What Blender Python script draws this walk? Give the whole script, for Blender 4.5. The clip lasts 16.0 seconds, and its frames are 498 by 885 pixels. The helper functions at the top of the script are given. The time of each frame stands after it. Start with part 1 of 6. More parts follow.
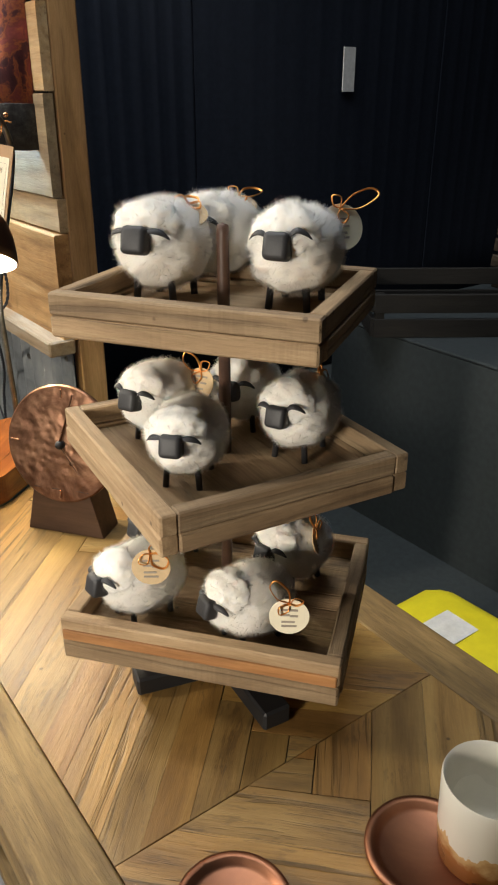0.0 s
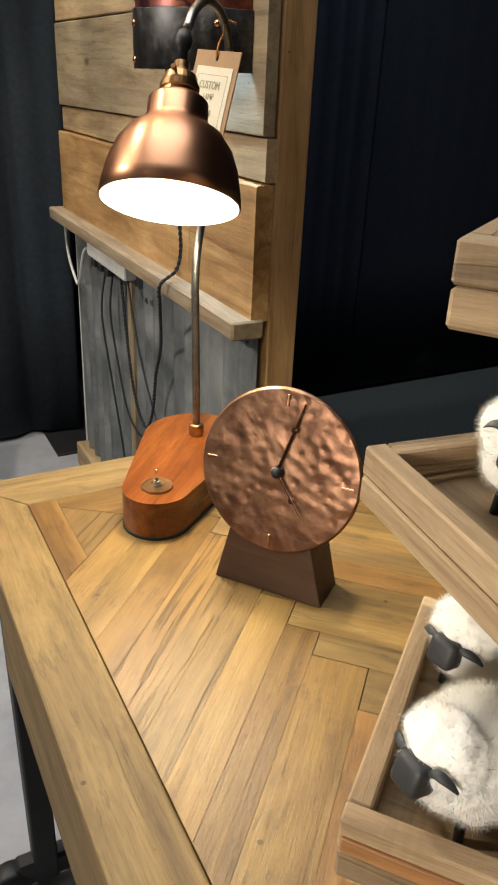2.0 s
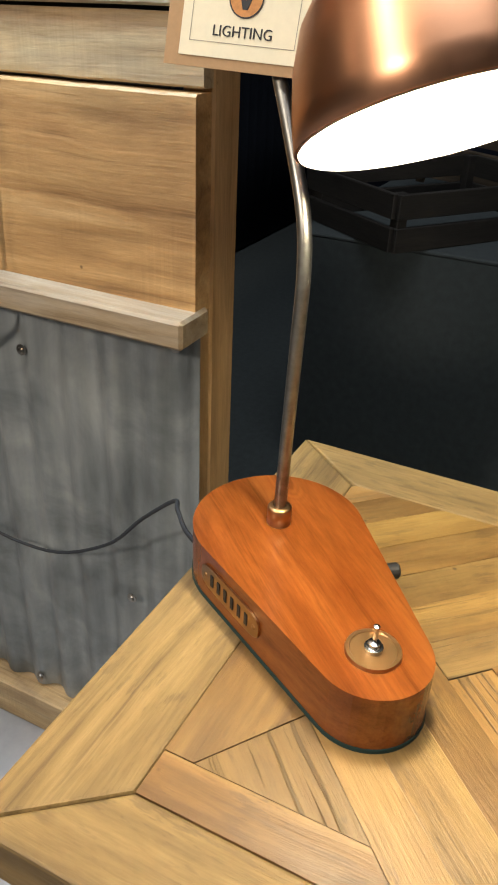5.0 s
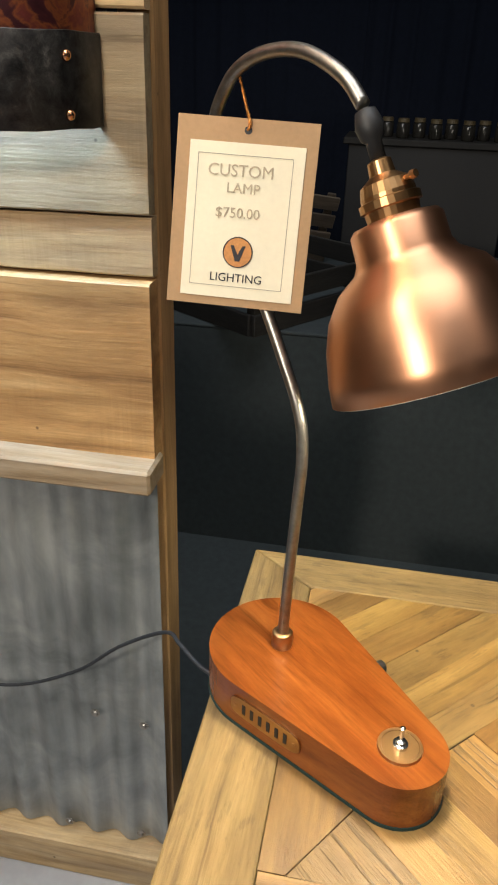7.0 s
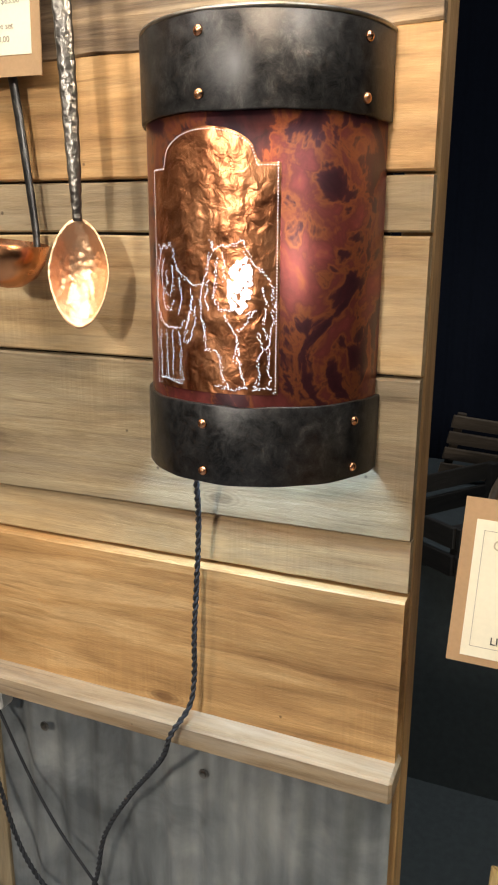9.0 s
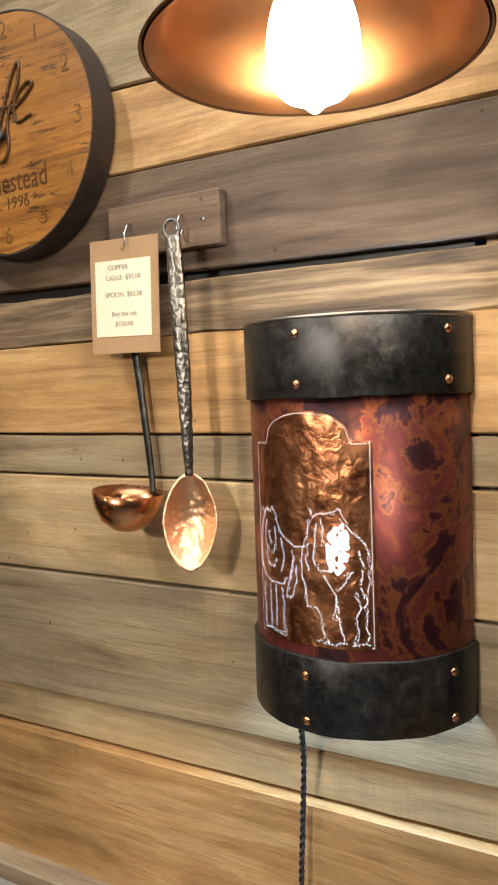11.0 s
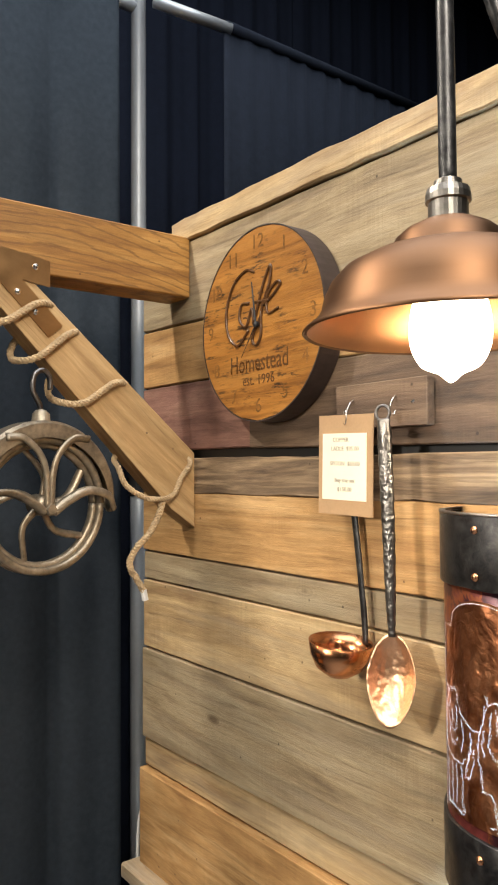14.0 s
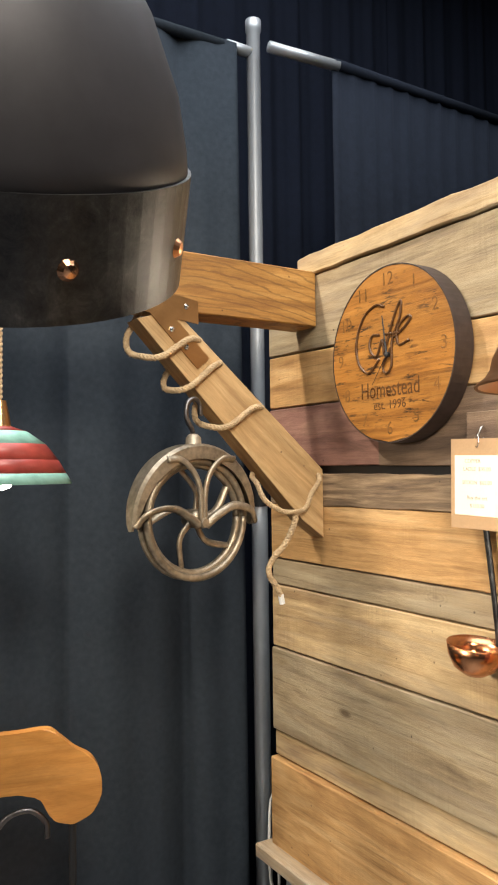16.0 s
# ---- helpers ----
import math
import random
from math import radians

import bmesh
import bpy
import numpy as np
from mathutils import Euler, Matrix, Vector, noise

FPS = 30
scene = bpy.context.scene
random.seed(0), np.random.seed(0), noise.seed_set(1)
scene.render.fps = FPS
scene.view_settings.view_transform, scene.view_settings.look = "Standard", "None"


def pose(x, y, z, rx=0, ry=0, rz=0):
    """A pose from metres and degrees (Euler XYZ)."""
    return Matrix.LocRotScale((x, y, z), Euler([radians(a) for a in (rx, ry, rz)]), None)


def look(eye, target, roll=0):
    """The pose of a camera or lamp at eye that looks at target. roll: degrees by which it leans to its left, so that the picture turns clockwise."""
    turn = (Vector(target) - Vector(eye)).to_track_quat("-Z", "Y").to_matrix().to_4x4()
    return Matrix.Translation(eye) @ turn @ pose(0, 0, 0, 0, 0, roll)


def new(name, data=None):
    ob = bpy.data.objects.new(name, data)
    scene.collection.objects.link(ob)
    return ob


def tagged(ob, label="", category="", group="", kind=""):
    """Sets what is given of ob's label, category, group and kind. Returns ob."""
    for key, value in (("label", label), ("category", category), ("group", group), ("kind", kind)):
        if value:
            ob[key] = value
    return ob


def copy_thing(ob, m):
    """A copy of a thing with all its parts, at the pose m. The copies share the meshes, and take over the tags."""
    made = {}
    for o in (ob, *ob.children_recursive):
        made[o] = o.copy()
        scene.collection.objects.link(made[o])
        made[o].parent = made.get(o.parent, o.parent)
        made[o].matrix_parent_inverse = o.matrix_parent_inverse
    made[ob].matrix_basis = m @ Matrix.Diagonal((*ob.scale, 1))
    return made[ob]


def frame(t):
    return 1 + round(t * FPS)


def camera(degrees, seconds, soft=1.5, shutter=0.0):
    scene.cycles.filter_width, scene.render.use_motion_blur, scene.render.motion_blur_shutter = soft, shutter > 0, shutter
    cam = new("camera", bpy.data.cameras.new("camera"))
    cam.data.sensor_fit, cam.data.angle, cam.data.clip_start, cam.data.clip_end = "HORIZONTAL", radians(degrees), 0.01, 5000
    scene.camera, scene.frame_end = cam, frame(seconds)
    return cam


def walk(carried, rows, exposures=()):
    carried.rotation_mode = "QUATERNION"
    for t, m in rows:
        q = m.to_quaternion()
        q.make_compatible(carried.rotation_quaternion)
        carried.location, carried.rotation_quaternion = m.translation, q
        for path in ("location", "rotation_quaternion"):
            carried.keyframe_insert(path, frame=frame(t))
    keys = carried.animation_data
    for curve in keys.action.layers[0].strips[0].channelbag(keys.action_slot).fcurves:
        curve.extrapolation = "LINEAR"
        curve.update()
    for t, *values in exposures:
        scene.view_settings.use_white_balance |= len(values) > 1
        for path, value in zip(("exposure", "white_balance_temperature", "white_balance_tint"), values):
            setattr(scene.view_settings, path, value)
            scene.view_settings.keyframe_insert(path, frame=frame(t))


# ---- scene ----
cam = camera(36.5, 16.0, 2.0)
METRES, EYE, TILT, LEAN, TURN = 2.5, 1.433, 0.0, 0.0, -36.3
ROWS = [
    (0.0, 0.0, 0.0, 0.0, 0.01, -24.69, -0.03),
    (0.5, -0.0157, -0.0, -0.0002, 2.99, -24.07, -0.15),
    (1.0, -0.037, 0.0171, -0.0085, 5.44, -24.22, -0.73),
    (1.5, -0.0641, 0.0662, -0.0271, 7.45, -24.91, -1.43),
    (2.0, -0.094, 0.1405, -0.0431, 9.01, -26.0, -2.28),
    (2.5, -0.1252, 0.1921, -0.0638, 7.89, -27.53, -2.58),
    (3.0, -0.1736, 0.2311, -0.08, -0.82, -27.97, -2.7),
    (3.5, -0.2217, 0.2593, -0.0907, -8.19, -28.35, -3.09),
    (4.0, -0.2543, 0.3021, -0.1018, -13.25, -29.5, -3.01),
    (6.5, -0.3624, 0.3849, -0.0212, -42.95, -28.15, -1.59),
    (7.0, -0.3777, 0.383, -0.0124, -42.87, -27.21, -1.64),
    (7.5, -0.3895, 0.3812, 0.0065, -40.88, -25.36, -1.52),
    (8.0, -0.3956, 0.3941, 0.0263, -37.69, -21.4, -0.81),
    (8.5, -0.4113, 0.4101, 0.0479, -33.6, -17.81, -0.27),
    (9.0, -0.4154, 0.4142, 0.0638, -30.68, -14.79, -0.28),
    (11.5, -0.419, 0.3907, 0.1375, -20.36, -1.39, 2.3),
    (12.0, -0.4016, 0.376, 0.1581, -15.77, 0.49, 2.47),
    (12.5, -0.3795, 0.3517, 0.1733, -11.13, 2.48, 2.04),
    (13.0, -0.3676, 0.3291, 0.178, -6.08, 3.08, 1.31),
    (13.5, -0.3707, 0.3258, 0.1778, -2.82, 2.91, 0.66),
    (14.0, -0.3815, 0.3364, 0.1749, -0.9, 2.19, 0.36),
    (14.5, -0.3857, 0.3431, 0.1742, 0.82, 1.64, 0.27),
    (15.0, -0.3942, 0.3383, 0.176, 2.26, 1.52, 0.32),
    (15.5, -0.408, 0.3154, 0.1806, 3.61, 1.72, 0.48),
    (16.0, -0.4319, 0.2704, 0.1893, 4.66, 2.29, 0.74),
]
EXPOSURES = [(0.0, 0.1), (1.5, -0.05), (4.0, -0.1), (6.5, 0.0), (9.0, -0.05), (11.5, -0.3), (12.5, -0.15), (14.5, 0.1), (16.0, 0.3)]
walk(cam, [(t, pose(0, 0, EYE, TILT, LEAN, TURN) @ pose(METRES * x, METRES * y, METRES * z, 90 + pitch, roll, yaw)) for t, x, y, z, yaw, pitch, roll in ROWS], EXPOSURES)

# ---- light: a dark hall, unseen booth spots and a fill spot, three lit lamps ----
world = bpy.data.worlds.new("hall")
scene.world = world
world.use_nodes = True
world.node_tree.nodes["Background"].inputs[0].default_value = (0.55, 0.65, 0.9, 1)
world.node_tree.nodes["Background"].inputs[1].default_value = 0.05


def lamp(name, kind, where, target, power, colour, size=0.1, spot=60, blend=0.6):
    data = bpy.data.lights.new(name, kind)
    data.energy, data.color = power, colour
    if kind == "AREA":
        data.shape, data.size = "DISK", size
    else:
        data.shadow_soft_size = size
    if kind == "SPOT":
        data.spot_size, data.spot_blend = radians(spot), blend
    ob = new(name, data)
    ob.matrix_world = look(where, target)
    return ob


NEUTRAL = (1.0, 0.91, 0.78)
lamp("booth_spot_light", "SPOT", (-0.75, 2.98, 3.45), (0.62, 2.15, 1.4), 150, NEUTRAL, 0.07, 95, 0.8)
lamp("booth_spot_light", "SPOT", (-1.7, 2.2, 2.2), (0.45, 1.45, 1.2), 170, NEUTRAL, 0.10, 80, 0.9)
lamp("booth_spot_light", "SPOT", (-0.6, 0.3, 3.3), (0.3, 2.7, 1.9), 230, NEUTRAL, 0.30, 60, 0.9)
# fill spot with no lamp behind it, added to brighten the tiered trays
lamp("booth_spot_light", "SPOT", (-1.40, -0.05, 1.42), (0.43, 0.64, 1.04), 170, NEUTRAL, 0.20, 30, 0.9)
lamp("hall_light", "AREA", (0.2, 1.6, 4.45), (0.2, 1.6, 0), 110, (0.92, 0.96, 1.0), 3.0)
lamp("desk_lamp_light", "POINT", (0.367, 1.288, 1.197), (0, 0, 0), 8.8, (1.0, 0.92, 0.68), 0.025)
lamp("pendant_light", "POINT", (0.308, 1.690, 1.975), (0, 0, 0), 8, (1.0, 0.84, 0.62), 0.035)
lamp("sconce_light", "POINT", (0.590, 1.80, 1.50), (0, 0, 0), 17, (0.48, 0.74, 1.0), 0.06)


# ---- node helpers and materials ----
class Nodes:
    def __init__(self, name):
        self.mat = bpy.data.materials.new(name)
        self.mat.use_nodes = True
        self.t = self.mat.node_tree
        self.p = self.t.nodes["Principled BSDF"]

    def add(self, kind, **inputs):
        n = self.t.nodes.new(kind)
        for k, v in inputs.items():
            n.inputs[k.replace("_", " ")].default_value = v
        return n

    def link(self, a, b):
        self.t.links.new(a, b)

    def ramp(self, fac, *stops):
        n = self.t.nodes.new("ShaderNodeValToRGB")
        els = n.color_ramp.elements
        while len(els) < len(stops):
            els.new(0.5)
        for e, (pos, col) in zip(els, stops):
            e.position, e.color = pos, (*col, 1) if len(col) == 3 else col
        self.link(fac, n.inputs[0])
        return n.outputs[0]

    def coords(self, scale=(1, 1, 1), shift=True):
        tc = self.t.nodes.new("ShaderNodeTexCoord")
        out = tc.outputs["Object"]
        if shift:
            oi = self.t.nodes.new("ShaderNodeObjectInfo")
            m = self.t.nodes.new("ShaderNodeMath")
            m.operation = "MULTIPLY"
            m.inputs[1].default_value = 41.0
            self.link(oi.outputs["Random"], m.inputs[0])
            a = self.t.nodes.new("ShaderNodeVectorMath")
            self.link(out, a.inputs[0])
            self.link(m.outputs[0], a.inputs[1])
            out = a.outputs[0]
        mp = self.t.nodes.new("ShaderNodeMapping")
        mp.inputs["Scale"].default_value = scale
        self.link(out, mp.inputs[0])
        return mp.outputs[0]

    def noise(self, vec, scale, detail=5, rough=0.6, distort=0.0):
        n = self.add("ShaderNodeTexNoise", Scale=scale, Detail=detail, Roughness=rough, Distortion=distort)
        self.link(vec, n.inputs["Vector"])
        return n.outputs["Fac"]

    def mix(self, fac, a, b, mode="MIX"):
        n = self.t.nodes.new("ShaderNodeMix")
        n.data_type, n.blend_type = "RGBA", mode
        for sock, v in ((n.inputs[0], fac), (n.inputs[6], a), (n.inputs[7], b)):
            if isinstance(v, (int, float)):
                sock.default_value = v
            elif isinstance(v, tuple):
                sock.default_value = (*v, 1)
            else:
                self.link(v, sock)
        return n.outputs[2]

    def math(self, op, a, b=0.0):
        n = self.t.nodes.new("ShaderNodeMath")
        n.operation = op
        for sock, v in zip(n.inputs, (a, b)):
            if isinstance(v, (int, float)):
                sock.default_value = v
            else:
                self.link(v, sock)
        return n.outputs[0]

    def bump(self, height, strength, distance=0.002):
        n = self.add("ShaderNodeBump", Strength=strength, Distance=distance)
        self.link(height, n.inputs["Height"])
        self.link(n.outputs[0], self.p.inputs["Normal"])

    def set(self, **inputs):
        for k, v in inputs.items():
            sock = self.p.inputs[k.replace("_", " ")]
            if isinstance(v, (int, float)):
                sock.default_value = v
            elif isinstance(v, tuple):
                sock.default_value = (*v, 1) if len(v) == 3 else v
            else:
                self.link(v, sock)
        return self


def wood(name, dark, mid, light, rough=0.6, bump=0.5, fine=120, vary=0.25, worn=0.0, wear_colour=(0.30, 0.27, 0.22), ring=1.0, tints=None, ticks=0.0, cracks=0.62, drift_by=0.022, old=0.0, kerf=0.0, arches=0.0):
    """Sawn timber whose grain runs along the object's own x axis."""
    n = Nodes(name)
    v = n.coords()
    sway = n.t.nodes.new("ShaderNodeMapping")
    sway.inputs["Scale"].default_value = (1.6, 4.0, 4.0)
    n.link(v, sway.inputs[0])
    wander = n.add("ShaderNodeTexNoise", Scale=1.7, Detail=3.0)
    n.link(sway.outputs[0], wander.inputs["Vector"])
    drift = n.t.nodes.new("ShaderNodeVectorMath")
    drift.operation = "MULTIPLY_ADD"
    n.link(wander.outputs["Color"], drift.inputs[0])
    drift.inputs[1].default_value = (0.0, drift_by, drift_by)
    n.link(v, drift.inputs[2])
    plain_v, v = v, drift.outputs[0]
    long = n.t.nodes.new("ShaderNodeMapping")
    long.inputs["Scale"].default_value = (1.0, 9.0 * ring, 9.0 * ring)
    n.link(v, long.inputs[0])
    figure = n.noise(long.outputs[0], 2.2, 4, 0.55, 1.4)
    fibre_map = n.t.nodes.new("ShaderNodeMapping")
    fibre_map.inputs["Scale"].default_value = (0.07, 1.0, 1.0)
    n.link(v, fibre_map.inputs[0])
    fibre = n.noise(fibre_map.outputs[0], fine * 2.6, 5, 0.75, 0.2)
    patch = n.t.nodes.new("ShaderNodeMapping")
    patch.inputs["Scale"].default_value = (0.5, 1.5, 1.5)
    n.link(v, patch.inputs[0])
    blotch = n.noise(patch.outputs[0], 8.0, 7, 0.66, 0.5)
    col = n.ramp(figure, (0.28, dark), (0.5, mid), (0.72, light))
    shade = n.ramp(fibre, (0.25, (0.62, 0.6, 0.57)), (0.6, (1.05, 1.05, 1.05)))
    col = n.mix(0.25 + 0.55 * cracks, col, shade, "MULTIPLY")
    stain = n.ramp(blotch, (0.34, (0.62, 0.59, 0.54)), (0.60, (1.12, 1.12, 1.12)))
    col = n.mix(0.62, col, stain, "MULTIPLY")
    if worn:
        grey = n.math("MULTIPLY", n.ramp(n.noise(long.outputs[0], 3.1, 5, 0.65, 0.5), (0.42, (0, 0, 0)), (0.62, (1, 1, 1))), worn)
        col = n.mix(grey, col, wear_colour)
    oi = n.t.nodes.new("ShaderNodeObjectInfo")
    tone = n.ramp(oi.outputs["Random"], (0.0, (1 - vary, 1 - vary, 1 - vary)), (1.0, (1 + vary * 0.6, 1 + vary * 0.55, 1 + vary * 0.45)))
    col = n.mix(1.0, col, tone, "MULTIPLY")
    if tints:
        hue = n.ramp(n.math("FRACT", n.math("MULTIPLY", oi.outputs["Random"], 7.31)), *[(i / len(tints), t) for i, t in enumerate(tints)])
        hue.node.color_ramp.interpolation = "CONSTANT"
        col = n.mix(1.0, col, hue, "MULTIPLY")
    if ticks:
        tm = n.t.nodes.new("ShaderNodeMapping")
        tm.inputs["Scale"].default_value = (22, 120, 120)
        n.link(v, tm.inputs[0])
        tick = n.math("MULTIPLY", n.ramp(n.noise(tm.outputs[0], 1.0, 4, 0.7), (0.545, (0, 0, 0)), (0.60, (1, 1, 1))), n.ramp(n.noise(v, 11.0, 3), (0.42, (0, 0, 0)), (0.6, (1, 1, 1))))
        col = n.mix(n.math("MULTIPLY", tick, ticks), col, (0.03, 0.015, 0.008))
    knots = n.add("ShaderNodeTexVoronoi", Scale=3.3, Randomness=1.0)
    kmap = n.t.nodes.new("ShaderNodeMapping")
    kmap.inputs["Scale"].default_value = (0.9, 2.2, 2.2)
    n.link(plain_v, kmap.inputs[0])
    n.link(kmap.outputs[0], knots.inputs["Vector"])
    spot = n.ramp(knots.outputs["Distance"], (0.035, (0.26, 0.18, 0.12)), (0.085, (1, 1, 1)))
    col = n.mix(0.8, col, spot, "MULTIPLY")
    holes = n.add("ShaderNodeTexVoronoi", Scale=17.0, Randomness=1.0)
    n.link(plain_v, holes.inputs["Vector"])
    pit = n.ramp(holes.outputs["Distance"], (0.03, (0.12, 0.09, 0.07)), (0.055, (1, 1, 1)))
    col = n.mix(0.7, col, pit, "MULTIPLY")
    crack_map = n.t.nodes.new("ShaderNodeMapping")
    crack_map.inputs["Scale"].default_value = (2.6, 90.0, 90.0)
    n.link(v, crack_map.inputs[0])
    line = n.noise(crack_map.outputs[0], 1.0, 5, 0.65, 0.25)
    lines = n.ramp(line, (0.30, (0.42, 0.36, 0.30)), (0.42, (0.92, 0.91, 0.89)), (0.62, (1.08, 1.07, 1.05)))
    col = n.mix(cracks, col, lines, "MULTIPLY")
    height = n.math("ADD", n.math("MULTIPLY", fibre, 0.5), n.math("ADD", n.math("MULTIPLY", figure, 0.6), n.math("MULTIPLY", line, 0.9)))
    # knots with rings round them
    ring_wave = n.math("SINE", n.math("MULTIPLY", n.math("ADD", knots.outputs["Distance"], n.math("MULTIPLY", blotch, 0.05)), 230.0))
    near = n.ramp(knots.outputs["Distance"], (0.04, (1, 1, 1)), (0.15, (0, 0, 0)))
    rings = n.math("MULTIPLY", n.math("MULTIPLY", n.math("ADD", ring_wave, 1.0), 0.25), near)
    col = n.mix(rings, col, tuple(0.55 * c for c in dark))
    if old:
        # some boards are weathered: open dark grain and a greyer face
        aged = n.ramp(n.math("FRACT", n.math("MULTIPLY", oi.outputs["Random"], 13.7)), (0.55, (0, 0, 0)), (0.70, (1, 1, 1)))
        open_map = n.t.nodes.new("ShaderNodeMapping")
        open_map.inputs["Scale"].default_value = (1.5, 120.0, 120.0)
        n.link(v, open_map.inputs[0])
        groove = n.ramp(n.noise(open_map.outputs[0], 1.0, 3, 0.6, 0.15), (0.37, (1, 1, 1)), (0.45, (0, 0, 0)))
        cut = n.math("MULTIPLY", n.math("MULTIPLY", aged, groove), old)
        col = n.mix(n.math("MULTIPLY", aged, 0.22 * old), col, tuple(0.3 * c + 0.7 * w for c, w in zip(mid, (0.24, 0.185, 0.115))))
        col = n.mix(cut, col, tuple(0.35 * c for c in dark))
        height = n.math("SUBTRACT", height, n.math("MULTIPLY", cut, 1.3))
    if arches:
        # flat-sawn arches: growth rings cut at a shallow angle
        xyz = n.t.nodes.new("ShaderNodeSeparateXYZ")
        n.link(n.coords(shift=False), xyz.inputs[0])
        bow = n.math("MULTIPLY", n.math("POWER", n.math("ABSOLUTE", n.math("ADD", xyz.outputs[0], -0.12)), 1.5), 0.30)
        level = n.math("ADD", n.math("ADD", xyz.outputs[2], bow), n.math("ADD", n.math("MULTIPLY", wander.outputs["Fac"], 0.07), n.math("MULTIPLY", blotch, 0.035)))
        ridge = n.ramp(n.math("SINE", n.math("MULTIPLY", level, 300.0)), (0.60, (0, 0, 0)), (0.95, (1, 1, 1)))
        col = n.mix(n.math("MULTIPLY", ridge, n.math("MULTIPLY", n.ramp(fibre, (0.35, (0.3, 0.3, 0.3)), (0.6, (1, 1, 1))), arches)), col, tuple(0.55 * c for c in dark))
    if kerf:
        # circular-saw marks across the board, in patches
        kmark = n.t.nodes.new("ShaderNodeMapping")
        kmark.inputs["Scale"].default_value = (260.0, 9.0, 9.0)
        n.link(v, kmark.inputs[0])
        marks = n.ramp(n.noise(kmark.outputs[0], 1.0, 2, 0.5), (0.40, (0.80, 0.78, 0.75)), (0.58, (1.04, 1.04, 1.04)))
        area = n.ramp(n.noise(plain_v, 5.0, 3), (0.48, (0, 0, 0)), (0.62, (1, 1, 1)))
        col = n.mix(n.math("MULTIPLY", area, kerf), col, marks, "MULTIPLY")
    n.bump(height, bump, 0.0018)
    rr = n.math("ADD", n.math("MULTIPLY", fibre, -0.25), rough + 0.12)
    n.set(Base_Color=col, Roughness=rr)
    return n.mat


def plain(name, colour, rough=0.5, metal=0.0, grain=0.0, scale=60.0, bump=0.0, vary=0.15, spec=0.5):
    """Paint, cloth, plastic or metal with slight unevenness at two scales."""
    n = Nodes(name)
    v = n.coords()
    a, b = n.noise(v, scale, 4, 0.6), n.noise(v, scale * 0.12, 3, 0.5)
    f = n.math("ADD", n.math("MULTIPLY", a, 0.5), n.math("MULTIPLY", b, 0.5))
    lo = tuple(c * (1 - vary) for c in colour)
    hi = tuple(min(1, c * (1 + vary)) for c in colour)
    n.set(Base_Color=n.ramp(f, (0.35, lo), (0.65, hi)), Roughness=n.math("ADD", n.math("MULTIPLY", b, 0.2), rough - 0.1), Metallic=metal)
    n.p.inputs["Specular IOR Level"].default_value = spec
    if bump:
        n.bump(a, bump, 0.001)
    return n.mat


def glow(name, colour, strength):
    n = Nodes(name)
    n.set(Base_Color=colour, Emission_Color=colour, Emission_Strength=strength)
    return n.mat


def copper(name, colour=(0.72, 0.33, 0.18), rough=0.25, patina=0.0, dents=0.0, dent_scale=55.0, brushed=False, dark=(0.16, 0.06, 0.04)):
    n = Nodes(name)
    v = n.coords()
    blot = n.noise(v, 9.0, 6, 0.65, 0.8)
    col = n.mix(n.math("MULTIPLY", n.ramp(blot, (0.42, (1, 1, 1)), (0.62, (0, 0, 0))), patina), colour, dark)
    fine = n.noise(v, 160.0, 3)
    n.set(Base_Color=col, Metallic=1.0, Roughness=n.math("ADD", n.math("MULTIPLY", blot, 0.25), rough - 0.12))
    if brushed:
        n.set(Anisotropic=0.55, Anisotropic_Rotation=0.25)
        m = n.t.nodes.new("ShaderNodeMapping")
        m.inputs["Scale"].default_value = (6, 6, 260)
        n.link(v, m.inputs[0])
        n.bump(n.noise(m.outputs[0], 1.0, 3), 0.1, 0.0006)
    elif dents:
        d = n.add("ShaderNodeTexVoronoi", Scale=dent_scale)
        d.feature = "SMOOTH_F1"
        n.link(v, d.inputs["Vector"])
        n.bump(n.math("ADD", d.outputs["Distance"], n.math("MULTIPLY", n.noise(v, dent_scale * 0.6, 3), 0.8)), dents, 0.006)
    else:
        n.bump(fine, 0.05, 0.0005)
    return n.mat


M_GREY = wood("weathered_grey_pine", (0.21, 0.15, 0.088), (0.35, 0.265, 0.155), (0.45, 0.36, 0.225), 0.7, 0.7, worn=0.4, wear_colour=(0.33, 0.275, 0.195), vary=0.12, kerf=0.35)
M_TAN = wood("tan_barn_board", (0.30, 0.19, 0.095), (0.48, 0.335, 0.17), (0.59, 0.435, 0.24), 0.65, 0.6, vary=0.1, worn=0.25, wear_colour=(0.40, 0.35, 0.27), kerf=0.35)
M_HONEY = wood("honey_barn_board", (0.32, 0.165, 0.06), (0.50, 0.29, 0.115), (0.62, 0.40, 0.19), 0.6, 0.5, vary=0.1, kerf=0.35)
M_DARK = wood("dark_barn_board", (0.055, 0.034, 0.022), (0.12, 0.075, 0.047), (0.20, 0.13, 0.08), 0.65, 0.9, vary=0.1, worn=0.15, wear_colour=(0.17, 0.12, 0.085), kerf=0.35)
M_RED = wood("faded_red_barn_board", (0.13, 0.06, 0.045), (0.24, 0.12, 0.09), (0.32, 0.18, 0.13), 0.7, 0.6, vary=0.05)
M_BARK = wood("rough_bark_edge", (0.06, 0.04, 0.028), (0.20, 0.135, 0.08), (0.46, 0.33, 0.20), 0.75, 1.0, fine=60, vary=0.05, ring=2.0)
